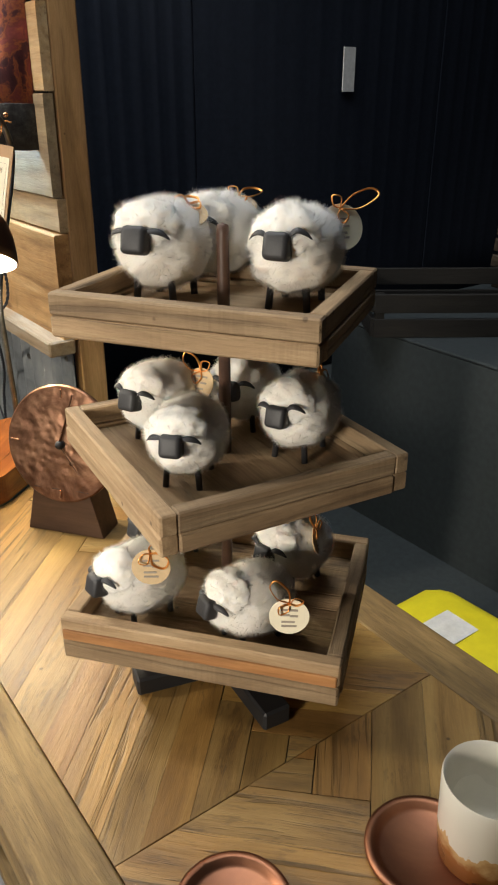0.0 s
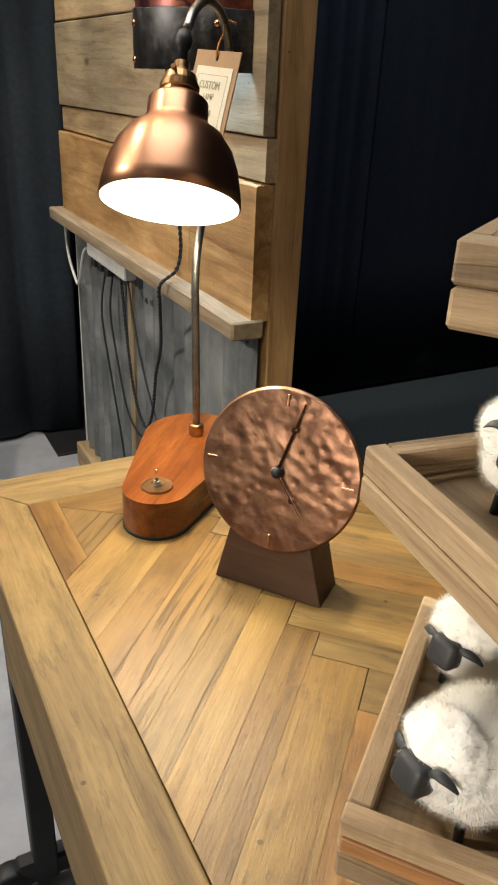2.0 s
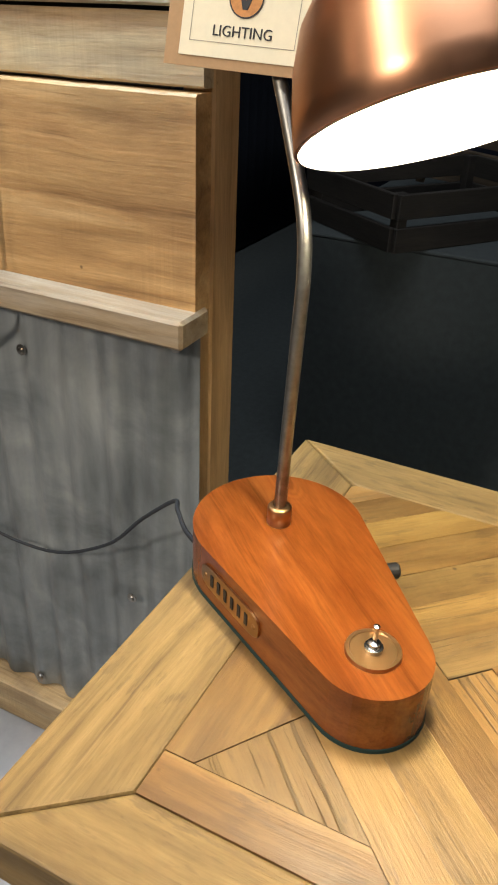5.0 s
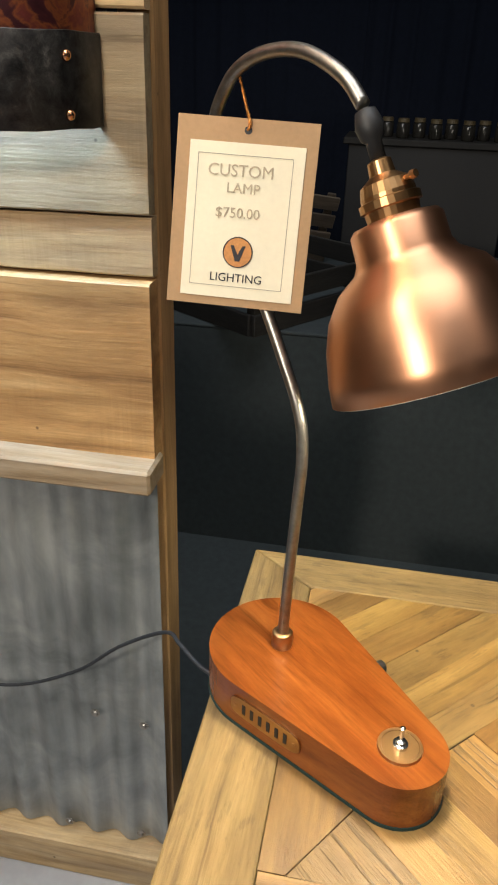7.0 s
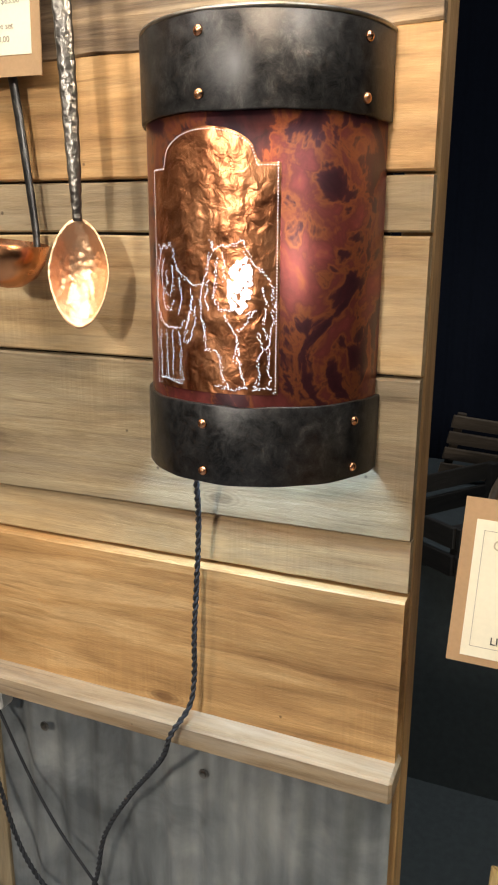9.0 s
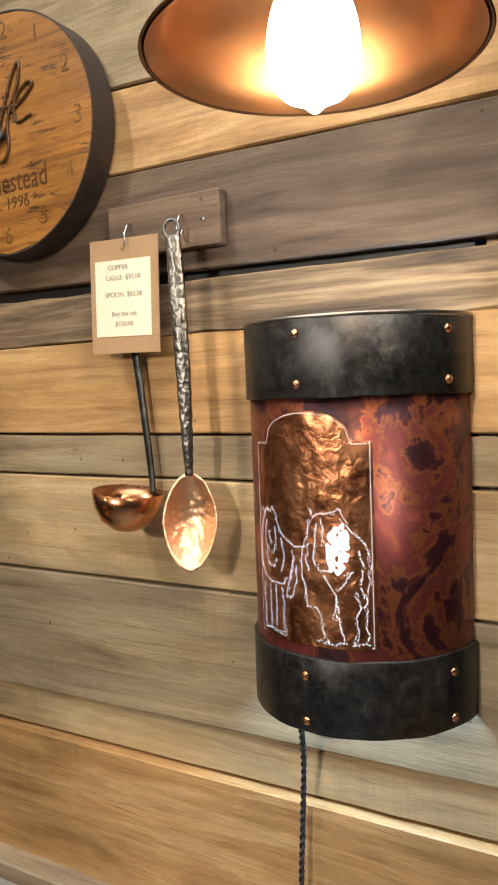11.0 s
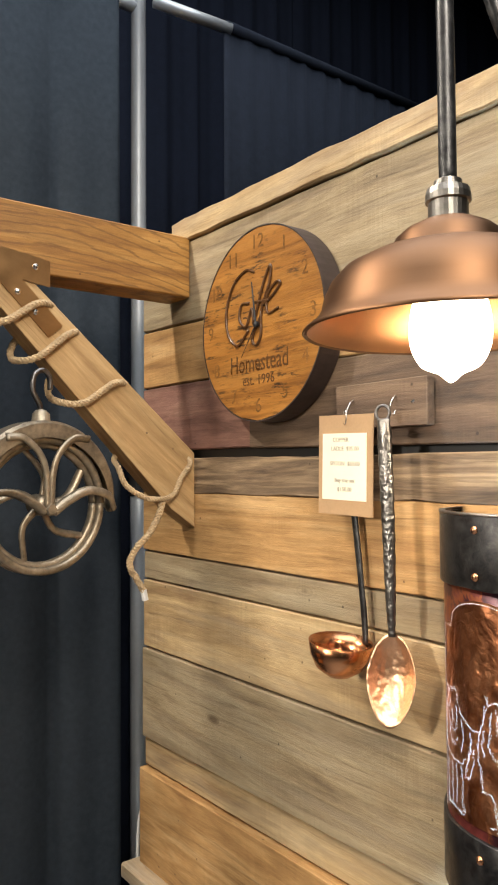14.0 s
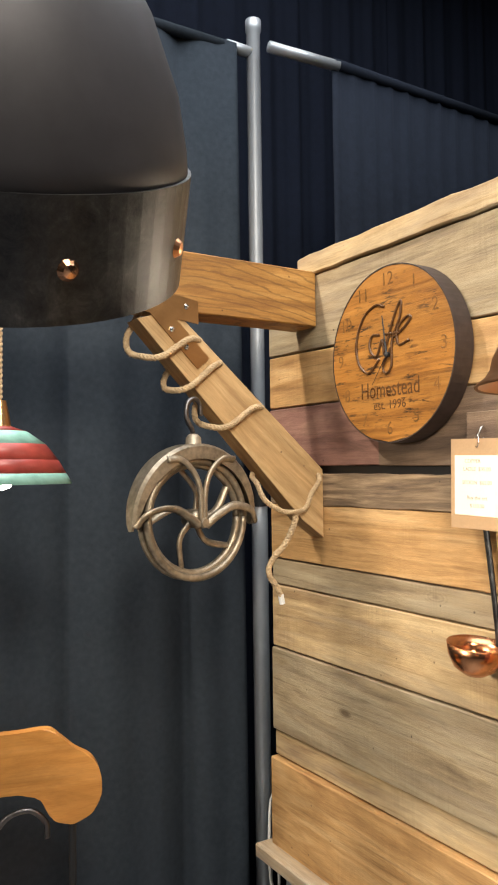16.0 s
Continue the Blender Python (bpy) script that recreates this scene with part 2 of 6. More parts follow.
# weathered board; its pale wear colour also holds sconce light on the ledge
M_LEDGE = wood("weathered_ledge_lit_pale", (0.24, 0.165, 0.095), (0.35, 0.255, 0.155), (0.46, 0.355, 0.235), 0.55, 0.5, vary=0.05, worn=0.35, wear_colour=(0.50, 0.44, 0.36))
# plain wood taken down almost to black: the aisle's dimness is in the colour
M_CRATE = wood("dimmed_aisle_wood", (0.007, 0.006, 0.005), (0.013, 0.011, 0.009), (0.020, 0.017, 0.013), 0.7, 0.6, vary=0.1)
M_STUD = wood("stud_pine", (0.30, 0.17, 0.07), (0.42, 0.25, 0.11), (0.50, 0.31, 0.15), 0.6, 0.3, vary=0.05)
M_TABLE = wood("reclaimed_table_plank", (0.19, 0.114, 0.038), (0.297, 0.188, 0.067), (0.39, 0.268, 0.105), 0.44, 0.5, vary=0.30, tints=((1.0, 0.95, 0.82), (0.86, 0.72, 0.58), (1.15, 1.05, 0.80), (0.90, 0.74, 0.60), (0.92, 0.86, 0.76), (1.10, 0.94, 0.70), (0.78, 0.68, 0.54)), ticks=0.4, cracks=0.40, old=0.7, kerf=0.2, drift_by=0.03)
M_TABLE_RIM = wood("reclaimed_table_border", (0.155, 0.096, 0.032), (0.235, 0.150, 0.052), (0.315, 0.208, 0.078), 0.64, 0.7, vary=0.1, cracks=0.7, ticks=0.3)
M_TRAY = wood("grey_weathered_lath", (0.16, 0.10, 0.052), (0.30, 0.205, 0.115), (0.41, 0.305, 0.185), 0.78, 0.9, fine=200, vary=0.25, old=0.35, kerf=0.5)
M_TRAY_ORANGE = wood("bare_orange_lath", (0.28, 0.12, 0.04), (0.42, 0.20, 0.07), (0.50, 0.27, 0.11), 0.7, 0.6, vary=0.1)
M_CHERRY = wood("varnished_cherry", (0.125, 0.030, 0.006), (0.20, 0.055, 0.011), (0.27, 0.085, 0.018), 0.20, 0.04, fine=160, vary=0.02, cracks=0.6)
M_WALNUT = wood("dark_walnut_block", (0.045, 0.022, 0.014), (0.075, 0.038, 0.024), (0.10, 0.055, 0.035), 0.5, 0.1, vary=0.02, cracks=0.3)
M_BEAM = wood("fir_beam", (0.23, 0.098, 0.022), (0.39, 0.185, 0.040), (0.50, 0.26, 0.068), 0.55, 0.5, vary=0.04, ring=1.6, arches=0.75)
M_BRACE = wood("pine_brace", (0.36, 0.21, 0.085), (0.50, 0.32, 0.145), (0.60, 0.42, 0.22), 0.6, 0.3, vary=0.04)
M_BARREL = wood("orange_barrel_head", (0.18, 0.07, 0.014), (0.35, 0.148, 0.029), (0.45, 0.21, 0.048), 0.36, 0.5, vary=0.12, ring=1.6, ticks=0.95)
M_CHAIR = wood("orange_varnished_beech", (0.42, 0.17, 0.035), (0.56, 0.25, 0.06), (0.64, 0.31, 0.09), 0.35, 0.1, vary=0.03, cracks=0.25)
M_COPPER_SHADE = copper("brushed_copper_shade", (0.62, 0.31, 0.175), 0.36, 0.2, brushed=True, dark=(0.46, 0.21, 0.115))
M_COPPER_PENDANT = copper("aged_copper_pendant", (0.20, 0.105, 0.055), 0.48, 0.5, brushed=True, dark=(0.14, 0.072, 0.038))
M_COPPER_LINING = copper("spun_copper_lining", (0.50, 0.24, 0.11), 0.34, 0.4, brushed=True, dark=(0.36, 0.165, 0.075))
M_COPPER_BRIGHT = copper("polished_copper_bowl", (0.95, 0.60, 0.37), 0.42, 0.1, dents=0.4, dent_scale=110)
M_COPPER_LADLE = copper("smooth_copper_bowl", (0.74, 0.34, 0.16), 0.24, 0.3, dents=0.1, dent_scale=40)
M_COPPER_TRAY = copper("dull_copper_coaster", (0.34, 0.15, 0.08), 0.42, 0.5, dark=(0.19, 0.08, 0.05))
M_BRASS = copper("aged_brass", (0.50, 0.29, 0.13), 0.34, 0.4, dark=(0.28, 0.15, 0.07))
M_HAND = copper("dark_bronze_hand", (0.10, 0.055, 0.035), 0.3)
M_RIVET = copper("copper_rivet", (0.78, 0.40, 0.22), 0.25)
M_STEEL_PIPE = plain("raw_steel_tube", (0.30, 0.28, 0.255), 0.38, 1.0, scale=90, vary=0.3)


def beaten(name, tones, rough, dimple, crease, strength):
    """Beaten copper sheet: hammer dimples in patches over low swells and fine creases."""
    n = Nodes(name)
    v = n.coords()
    rough_part = n.ramp(n.noise(v, 9.0, 3), (0.38, (0.1, 0.1, 0.1)), (0.60, (1, 1, 1)))
    d = n.add("ShaderNodeTexVoronoi", Scale=82.0)
    d.feature = "SMOOTH_F1"
    n.link(v, d.inputs["Vector"])
    pits = n.math("MULTIPLY", n.math("MULTIPLY", d.outputs["Distance"], rough_part), dimple)
    height = n.math("ADD", n.math("ADD", pits, n.math("MULTIPLY", n.noise(v, 70.0, 3, 0.55, 0.6), crease)), n.math("MULTIPLY", n.noise(v, 20.0, 2, 0.5, 0.4), 0.8))
    tone = n.noise(v, 13.0, 6, 0.65, 0.8)
    n.set(Base_Color=n.ramp(tone, *zip((0.36, 0.50, 0.64), tones)), Metallic=1.0, Roughness=n.math("ADD", n.math("MULTIPLY", tone, 0.2), rough - 0.1))
    n.bump(height, strength, 0.006)
    return n.mat


M_COPPER_CLOCK = beaten("beaten_copper_dial", ((0.14, 0.069, 0.042), (0.255, 0.131, 0.080), (0.41, 0.225, 0.137)), 0.42, 0.8, 0.12, 0.55)
M_COPPER_PANEL = beaten("embossed_copper_panel", ((0.27, 0.095, 0.045), (0.46, 0.185, 0.085), (0.64, 0.29, 0.145)), 0.36, 0.3, 0.45, 0.65)


def worn_steel():
    """Blackened steel with rubbed pale flecks."""
    n = Nodes("blackened_steel_band")
    v = n.coords()
    a, b = n.noise(v, 55.0, 7, 0.78, 0.4), n.noise(v, 9.0, 4, 0.6)
    f = n.math("ADD", n.math("MULTIPLY", a, 0.6), n.math("MULTIPLY", b, 0.4))
    n.set(Base_Color=n.ramp(f, (0.38, (0.028, 0.028, 0.030)), (0.52, (0.062, 0.061, 0.062)), (0.60, (0.10, 0.098, 0.095)), (0.70, (0.26, 0.25, 0.23))), Metallic=0.85)
    n.set(Roughness=n.ramp(a, (0.35, (0.28, 0.28, 0.28)), (0.65, (0.52, 0.52, 0.52))))
    n.bump(a, 0.35, 0.0012)
    return n.mat


M_BLACK_STEEL = worn_steel()
M_IRON = plain("forged_iron", (0.16, 0.15, 0.145), 0.38, 1.0, scale=70, bump=0.8, vary=0.35)
M_HAMMERED = copper("hammered_bare_iron", (0.24, 0.22, 0.20), 0.36, 0.6, dents=0.3, dent_scale=150, dark=(0.10, 0.095, 0.09))
M_CAST = plain("worn_cast_iron", (0.30, 0.245, 0.175), 0.40, 0.7, scale=60, bump=0.5, vary=0.55)
M_BLACK = plain("matt_black_paint", (0.012, 0.012, 0.013), 0.55, 0.0, scale=80, bump=0.1)
M_FELT = plain("black_felt", (0.024, 0.024, 0.026), 0.55, scale=300, bump=0.3)
M_CHROME = plain("chrome", (0.7, 0.7, 0.7), 0.2, 1.0)
M_ALU = plain("anodised_aluminium_pole", (0.50, 0.52, 0.54), 0.42, 0.45, scale=20, vary=0.08)
M_WIRE = plain("twisted_cloth_cord", (0.015, 0.017, 0.022), 0.7, scale=300, bump=0.3)
M_WHITE_PLASTIC = plain("white_plastic", (0.72, 0.71, 0.68), 0.4)
M_KRAFT = plain("kraft_card", (0.40, 0.25, 0.13), 0.8, scale=220, vary=0.08)
M_KRAFT_PALE = plain("pale_kraft_card", (0.58, 0.43, 0.25), 0.8, scale=220, vary=0.08)
M_EMBLEM = plain("orange_printed_emblem", (0.55, 0.24, 0.07), 0.7, scale=300, vary=0.2)
M_CREAM = plain("cream_paper", (0.78, 0.72, 0.55), 0.8, scale=200, vary=0.04)
M_INK = plain("black_ink", (0.02, 0.02, 0.025), 0.7)
M_INK_GREY = plain("pencil_ink", (0.30, 0.26, 0.21), 0.7)
M_GREEN_FELT = plain("green_felt", (0.008, 0.030, 0.026), 0.9, scale=400)
M_ROPE = plain("jute_rope", (0.45, 0.32, 0.18), 0.85, scale=260, bump=0.5, vary=0.25)
M_RIBBON = copper("copper_foil_ribbon", (0.75, 0.34, 0.10), 0.35)
M_DRAPE = plain("black_drape", (0.029, 0.036, 0.045), 0.95, scale=500, bump=0.2, vary=0.2, spec=0.1)
M_DRAPE_FAR = plain("black_hall_drape", (0.011, 0.014, 0.024), 0.95, scale=300, vary=0.15, spec=0.1)
M_STRAP = plain("dull_grey_strap", (0.05, 0.055, 0.053), 0.6, scale=60, bump=0.3, vary=0.25)
M_DRAPE_NAVY = plain("navy_black_drape", (0.016, 0.020, 0.030), 0.95, scale=400, bump=0.2, vary=0.2, spec=0.1)
M_SKIRT = plain("dark_grey_table_skirt", (0.046, 0.054, 0.056), 0.95, scale=400, bump=0.2, vary=0.15, spec=0.1)
M_FLOOR = plain("polished_concrete", (0.34, 0.34, 0.35), 0.45, scale=14, vary=0.18, bump=0.05)
M_YELLOW = plain("yellow_vinyl", (0.72, 0.62, 0.02), 0.45, scale=25, vary=0.1)
M_WOOL = Nodes("white_wool")
M_WOOL.set(Base_Color=(0.84, 0.81, 0.75), Roughness=0.95, Sheen_Weight=0.25)
M_WOOL.p.inputs["Subsurface Weight"].default_value = 0.35
M_WOOL.p.inputs["Subsurface Radius"].default_value = (0.006, 0.005, 0.004)
M_WOOL.p.inputs["Subsurface Scale"].default_value = 1.0
M_WOOL.bump(M_WOOL.noise(M_WOOL.coords(), 150, 5), 0.3, 0.003)
M_WOOL = M_WOOL.mat
M_FIBRE = plain("loose_wool_fibre", (0.88, 0.85, 0.80), 0.95, vary=0.03, spec=0.1)
M_FIBRE.node_tree.nodes["Principled BSDF"].inputs["Subsurface Weight"].default_value = 0.6
M_FIBRE.node_tree.nodes["Principled BSDF"].inputs["Subsurface Radius"].default_value = (0.008, 0.007, 0.006)
M_FIBRE.node_tree.nodes["Principled BSDF"].inputs["Subsurface Scale"].default_value = 1.0
M_BULB = glow("lit_bulb", (1.0, 0.86, 0.62), 40.0)
# glowing colours in place of lamp light through the holes, and of bulb glare
M_HOLE_GLOW = glow("pierced_hole_and_glare", (0.80, 0.90, 1.0), 2.2)
M_HOLE_DIM = glow("faintly_lit_pin_hole", (0.95, 0.86, 0.86), 0.75)
M_WHITE_LINING = plain("white_lining", (0.80, 0.77, 0.70), 0.35, scale=40, vary=0.04)
M_DOME = plain("dark_patinated_metal", (0.034, 0.032, 0.036), 0.5, 0.3, scale=30, vary=0.25)
M_HOOP = plain("rusty_dark_hoop", (0.050, 0.034, 0.029), 0.55, 0.2, scale=50, vary=0.3)
M_INK_FAINT = plain("faded_pencil", (0.44, 0.37, 0.26), 0.8)


def galvanised():
    n = Nodes("galvanised_sheet")
    v = n.coords()
    streak = n.t.nodes.new("ShaderNodeMapping")
    streak.inputs["Scale"].default_value = (1, 1, 0.12)
    n.link(v, streak.inputs[0])
    a, b = n.noise(streak.outputs[0], 26, 5, 0.6), n.noise(v, 6, 5, 0.6, 0.6)
    col = n.ramp(n.math("ADD", n.math("MULTIPLY", a, 0.3), n.math("MULTIPLY", b, 0.7)), (0.34, (0.13, 0.14, 0.145)), (0.50, (0.26, 0.275, 0.28)), (0.66, (0.42, 0.43, 0.42)))
    n.set(Base_Color=col, Metallic=0.55, Roughness=n.math("ADD", n.math("MULTIPLY", b, 0.3), 0.38))
    return n.mat


M_GALV = galvanised()


def torched():
    """Flame-coloured copper: wine red with plum and orange clouds."""
    n = Nodes("torched_red_copper")
    v = n.coords()
    cloud = n.math("ADD", n.math("MULTIPLY", n.noise(v, 7.0, 4, 0.55, 2.2), 0.72), n.math("MULTIPLY", n.noise(v, 26.0, 3, 0.6, 1.8), 0.28))
    col = n.ramp(cloud, (0.36, (0.020, 0.008, 0.012)), (0.46, (0.055, 0.014, 0.018)), (0.495, (0.19, 0.058, 0.021)), (0.54, (0.115, 0.025, 0.022)), (0.62, (0.17, 0.036, 0.033)), (0.72, (0.27, 0.085, 0.032)))
    n.set(Base_Color=col, Metallic=0.6, Roughness=n.math("ADD", n.math("MULTIPLY", cloud, 0.3), 0.18))
    return n.mat


M_COPPER_BODY = torched()


def glazed():
    """Stoneware glaze: cream body, rust run towards the foot."""
    n = Nodes("cream_and_rust_glaze")
    v = n.coords(shift=False)
    sep = n.t.nodes.new("ShaderNodeSeparateXYZ")
    n.link(v, sep.inputs[0])
    drip = n.math("ADD", n.math("MULTIPLY", sep.outputs[2], 14.0), n.math("MULTIPLY", n.noise(v, 30, 4), 0.9))
    col = n.ramp(drip, (0.75, (0.30, 0.12, 0.03)), (1.05, (0.62, 0.42, 0.20)), (1.25, (0.72, 0.69, 0.60)))
    n.set(Base_Color=col, Roughness=0.25)
    return n.mat


M_GLAZE = glazed()
M_CREAM_GLAZE = plain("cream_glaze", (0.66, 0.63, 0.54), 0.28, scale=40, vary=0.06)


# ---- mesh helpers ----
def link_mesh(name, bm, material, parent=None, smooth=False):
    me = bpy.data.meshes.new(name)
    bmesh.ops.recalc_face_normals(bm, faces=bm.faces)
    if smooth:
        for f in bm.faces:
            f.smooth = True
    bm.to_mesh(me)
    bm.free()
    for m in material if isinstance(material, (list, tuple)) else [material]:
        me.materials.append(m)
    ob = new(name, me)
    if parent:
        ob.parent = parent
    return ob


def part(name, bm, material, parent, label="", smooth=False, m=None):
    ob = link_mesh(name, bm, material, parent, smooth)
    if label:
        ob["label"] = label
    if m is not None:
        ob.matrix_basis = m
    return ob


def thing(name, m, label, category, group="", kind=""):
    ob = new(name)
    ob.empty_display_size = 0.02
    ob.matrix_basis = m
    return tagged(ob, label, category, group, kind)


def box(bm, c, s, bevel=0.0, m=None, seg=1):
    r = bmesh.ops.create_cube(bm, size=1.0, matrix=(m or Matrix()) @ Matrix.Translation(c) @ Matrix.Diagonal((*s, 1)))
    if bevel:
        edges = list({e for v in r["verts"] for e in v.link_edges})
        bmesh.ops.bevel(bm, geom=edges, offset=bevel, segments=seg, affect="EDGES", profile=0.5)
    return bm


def boxed(c, s, bevel=0.0, m=None, seg=1):
    return box(bmesh.new(), c, s, bevel, m, seg)


def lathe(bm, profile, n=48, m=None, a0=0.0, a1=2 * math.pi):
    """Turns (radius, z) points about z."""
    m = m or Matrix()
    closed = abs(a1 - a0 - 2 * math.pi) < 1e-6
    cols = n if closed else n + 1
    rings = []
    for r, z in profile:
        if r < 1e-6:
            rings.append([bm.verts.new(m @ Vector((0, 0, z)))] * cols)
        else:
            rings.append([bm.verts.new(m @ Vector((r * math.cos(a0 + (a1 - a0) * i / n), r * math.sin(a0 + (a1 - a0) * i / n), z))) for i in range(cols)])
    for p, q in zip(rings, rings[1:]):
        for i in range(n):
            j = (i + 1) % cols
            vs = []
            for v in (p[i], p[j], q[j], q[i]):
                if v not in vs:
                    vs.append(v)
            if len(vs) > 2:
                try:
                    bm.faces.new(vs)
                except ValueError:
                    pass
    return bm


def smooth_path(pts, n=8):
    """Catmull-Rom points through pts."""
    p = [Vector(q) for q in pts]
    p = [2 * p[0] - p[1]] + p + [2 * p[-1] - p[-2]]
    out = []
    for a, b, c, d in zip(p, p[1:], p[2:], p[3:]):
        for i in range(n):
            t = i / n
            out.append(0.5 * ((2 * b) + (c - a) * t + (2 * a - 5 * b + 4 * c - d) * t * t + (3 * b - a - 3 * c + d) * t ** 3))
    return out + [p[-2]]


def tube(bm, pts, r, n=10, caps=True, flat=1.0):
    """A round (or flattened) bar along the points; r may be a function of 0..1."""
    pts = [Vector(p) for p in pts]
    rings, up = [], None
    for i, p in enumerate(pts):
        d = (pts[min(i + 1, len(pts) - 1)] - pts[max(i - 1, 0)]).normalized()
        if up is None:
            up = d.orthogonal().normalized()
        up = (up - d * up.dot(d)).normalized()
        side = d.cross(up)
        rad = r(i / (len(pts) - 1)) if callable(r) else r
        rings.append([bm.verts.new(p + up * rad * math.cos(2 * math.pi * k / n) + side * rad * flat * math.sin(2 * math.pi * k / n)) for k in range(n)])
    for a, b in zip(rings, rings[1:]):
        for k in range(n):
            bm.faces.new((a[k], a[(k + 1) % n], b[(k + 1) % n], b[k]))
    if caps:
        bm.faces.new(rings[0]), bm.faces.new(rings[-1])
    return bm


def tubed(pts, r, n=10, flat=1.0):
    return tube(bmesh.new(), pts, r, n, True, flat)


def prism(bm, outline, z0, z1, m=None, bevel=0.0, seg=2):
    """An outline of (x, y) points drawn up from z0 to z1."""
    m = m or Matrix()
    lo = [bm.verts.new(m @ Vector((x, y, z0))) for x, y in outline]
    hi = [bm.verts.new(m @ Vector((x, y, z1))) for x, y in outline]
    bm.faces.new(lo[::-1])
    top = bm.faces.new(hi)
    k = len(outline)
    for i in range(k):
        bm.faces.new((lo[i], lo[(i + 1) % k], hi[(i + 1) % k], hi[i]))
    if bevel:
        bmesh.ops.bevel(bm, geom=list(top.edges), offset=bevel, segments=seg, affect="EDGES", profile=0.5)
    return bm


def twisted(bm, pts, r, turns_per_m=90, strands=2, n=6):
    """Cord or rope of twisted strands."""
    pts = [Vector(p) for p in pts]
    dense = [pts[0]]
    for a, b in zip(pts, pts[1:]):
        k = max(1, int((b - a).length / 0.0035))
        dense += [a.lerp(b, (i + 1) / k) for i in range(k)]
    for s in range(strands):
        run, path = 0.0, []
        for i, p in enumerate(dense):
            d = (dense[min(i + 1, len(dense) - 1)] - dense[max(i - 1, 0)]).normalized()
            u = d.cross(Vector((0.31, 0.52, 0.79))).normalized()
            w = d.cross(u)
            if i:
                run += (p - dense[i - 1]).length
            a = 2 * math.pi * (run * turns_per_m + s / strands)
            path.append(p + (u * math.cos(a) + w * math.sin(a)) * r * 0.5)
        tube(bm, path, r * 0.56, n)
    return bm


def lettering(text, size, m, material, parent, name="lettering", squash=1.0):
    cu = bpy.data.curves.new("type", "FONT")
    cu.body, cu.size, cu.align_x, cu.align_y, cu.extrude = text, size, "CENTER", "CENTER", 0.0002
    cu.resolution_u = 3
    tmp = bpy.data.objects.new("type", cu)
    scene.collection.objects.link(tmp)
    bpy.context.view_layer.update()
    me = bpy.data.meshes.new_from_object(tmp.evaluated_get(bpy.context.evaluated_depsgraph_get()))
    bpy.data.objects.remove(tmp)
    me.materials.clear()
    me.materials.append(material)
    ob = new(name, me)
    ob.parent = parent
    ob.matrix_basis = m @ Matrix.Diagonal((squash, 1, 1, 1))
    return ob


# ---- large structure: floor, hall, plank wall ----
floor = tagged(link_mesh("floor", boxed((1.0, 1.5, -0.05), (9, 9, 0.1)), M_FLOOR), "grey polished concrete floor of the hall", "floor", kind="structure")
tagged(link_mesh("ceiling", boxed((1.0, 1.5, 4.6), (9, 9, 0.1)), M_BLACK), "black unlit hall ceiling", "ceiling", kind="structure")
for nm, c, s in (("wall_north", (1, 5.95, 2.3), (9, 0.1, 4.6)), ("wall_south", (1, -2.95, 2.3), (9, 0.1, 4.6)), ("wall_east", (5.45, 1.5, 2.3), (0.1, 8.8, 4.6)), ("wall_west", (-3.45, 1.5, 2.3), (0.1, 8.8, 4.6))):
    tagged(link_mesh(nm, boxed(c, s), M_BLACK), "black unlit wall that closes the hall", "wall", kind="structure")

# dark sheet laid in for the shade on the floor beyond the booth
tagged(link_mesh("carpet", boxed((3.1, 1.5, 0.002), (4.6, 8.6, 0.004)), M_SKIRT), "dark sheet added over the floor beyond the booth, standing for shade", "carpet", kind="structure")

FACE, Y0, Y1 = 0.6635, 1.606, 2.908
wall = thing("wall_plank", pose(0, 0, 0), "booth wall of horizontal reclaimed boards", "plank wall", kind="structure")
part("strap", boxed((0, 0, 0.33), (0.016, 0.078, 0.70), 0.002), M_STRAP, wall, "dark steel strap rising from the wall top", m=pose(0.712, 1.772, 2.42, -17, 0, 0))
part("stud", boxed((0, 0, 0), (2.38, 0.04, 0.062), 0.003), M_STUD, wall, "bare pine end stud", m=pose(0.7185, Y0 + 0.018, 1.19, 0, -90, 0))
for y in (2.05, 2.5, 2.88):
    part("stud", boxed((0, 0, 0), (2.38, 0.04, 0.09), 0.003), M_STUD, wall, m=pose(0.735, y, 1.19, 0, -90, 0))


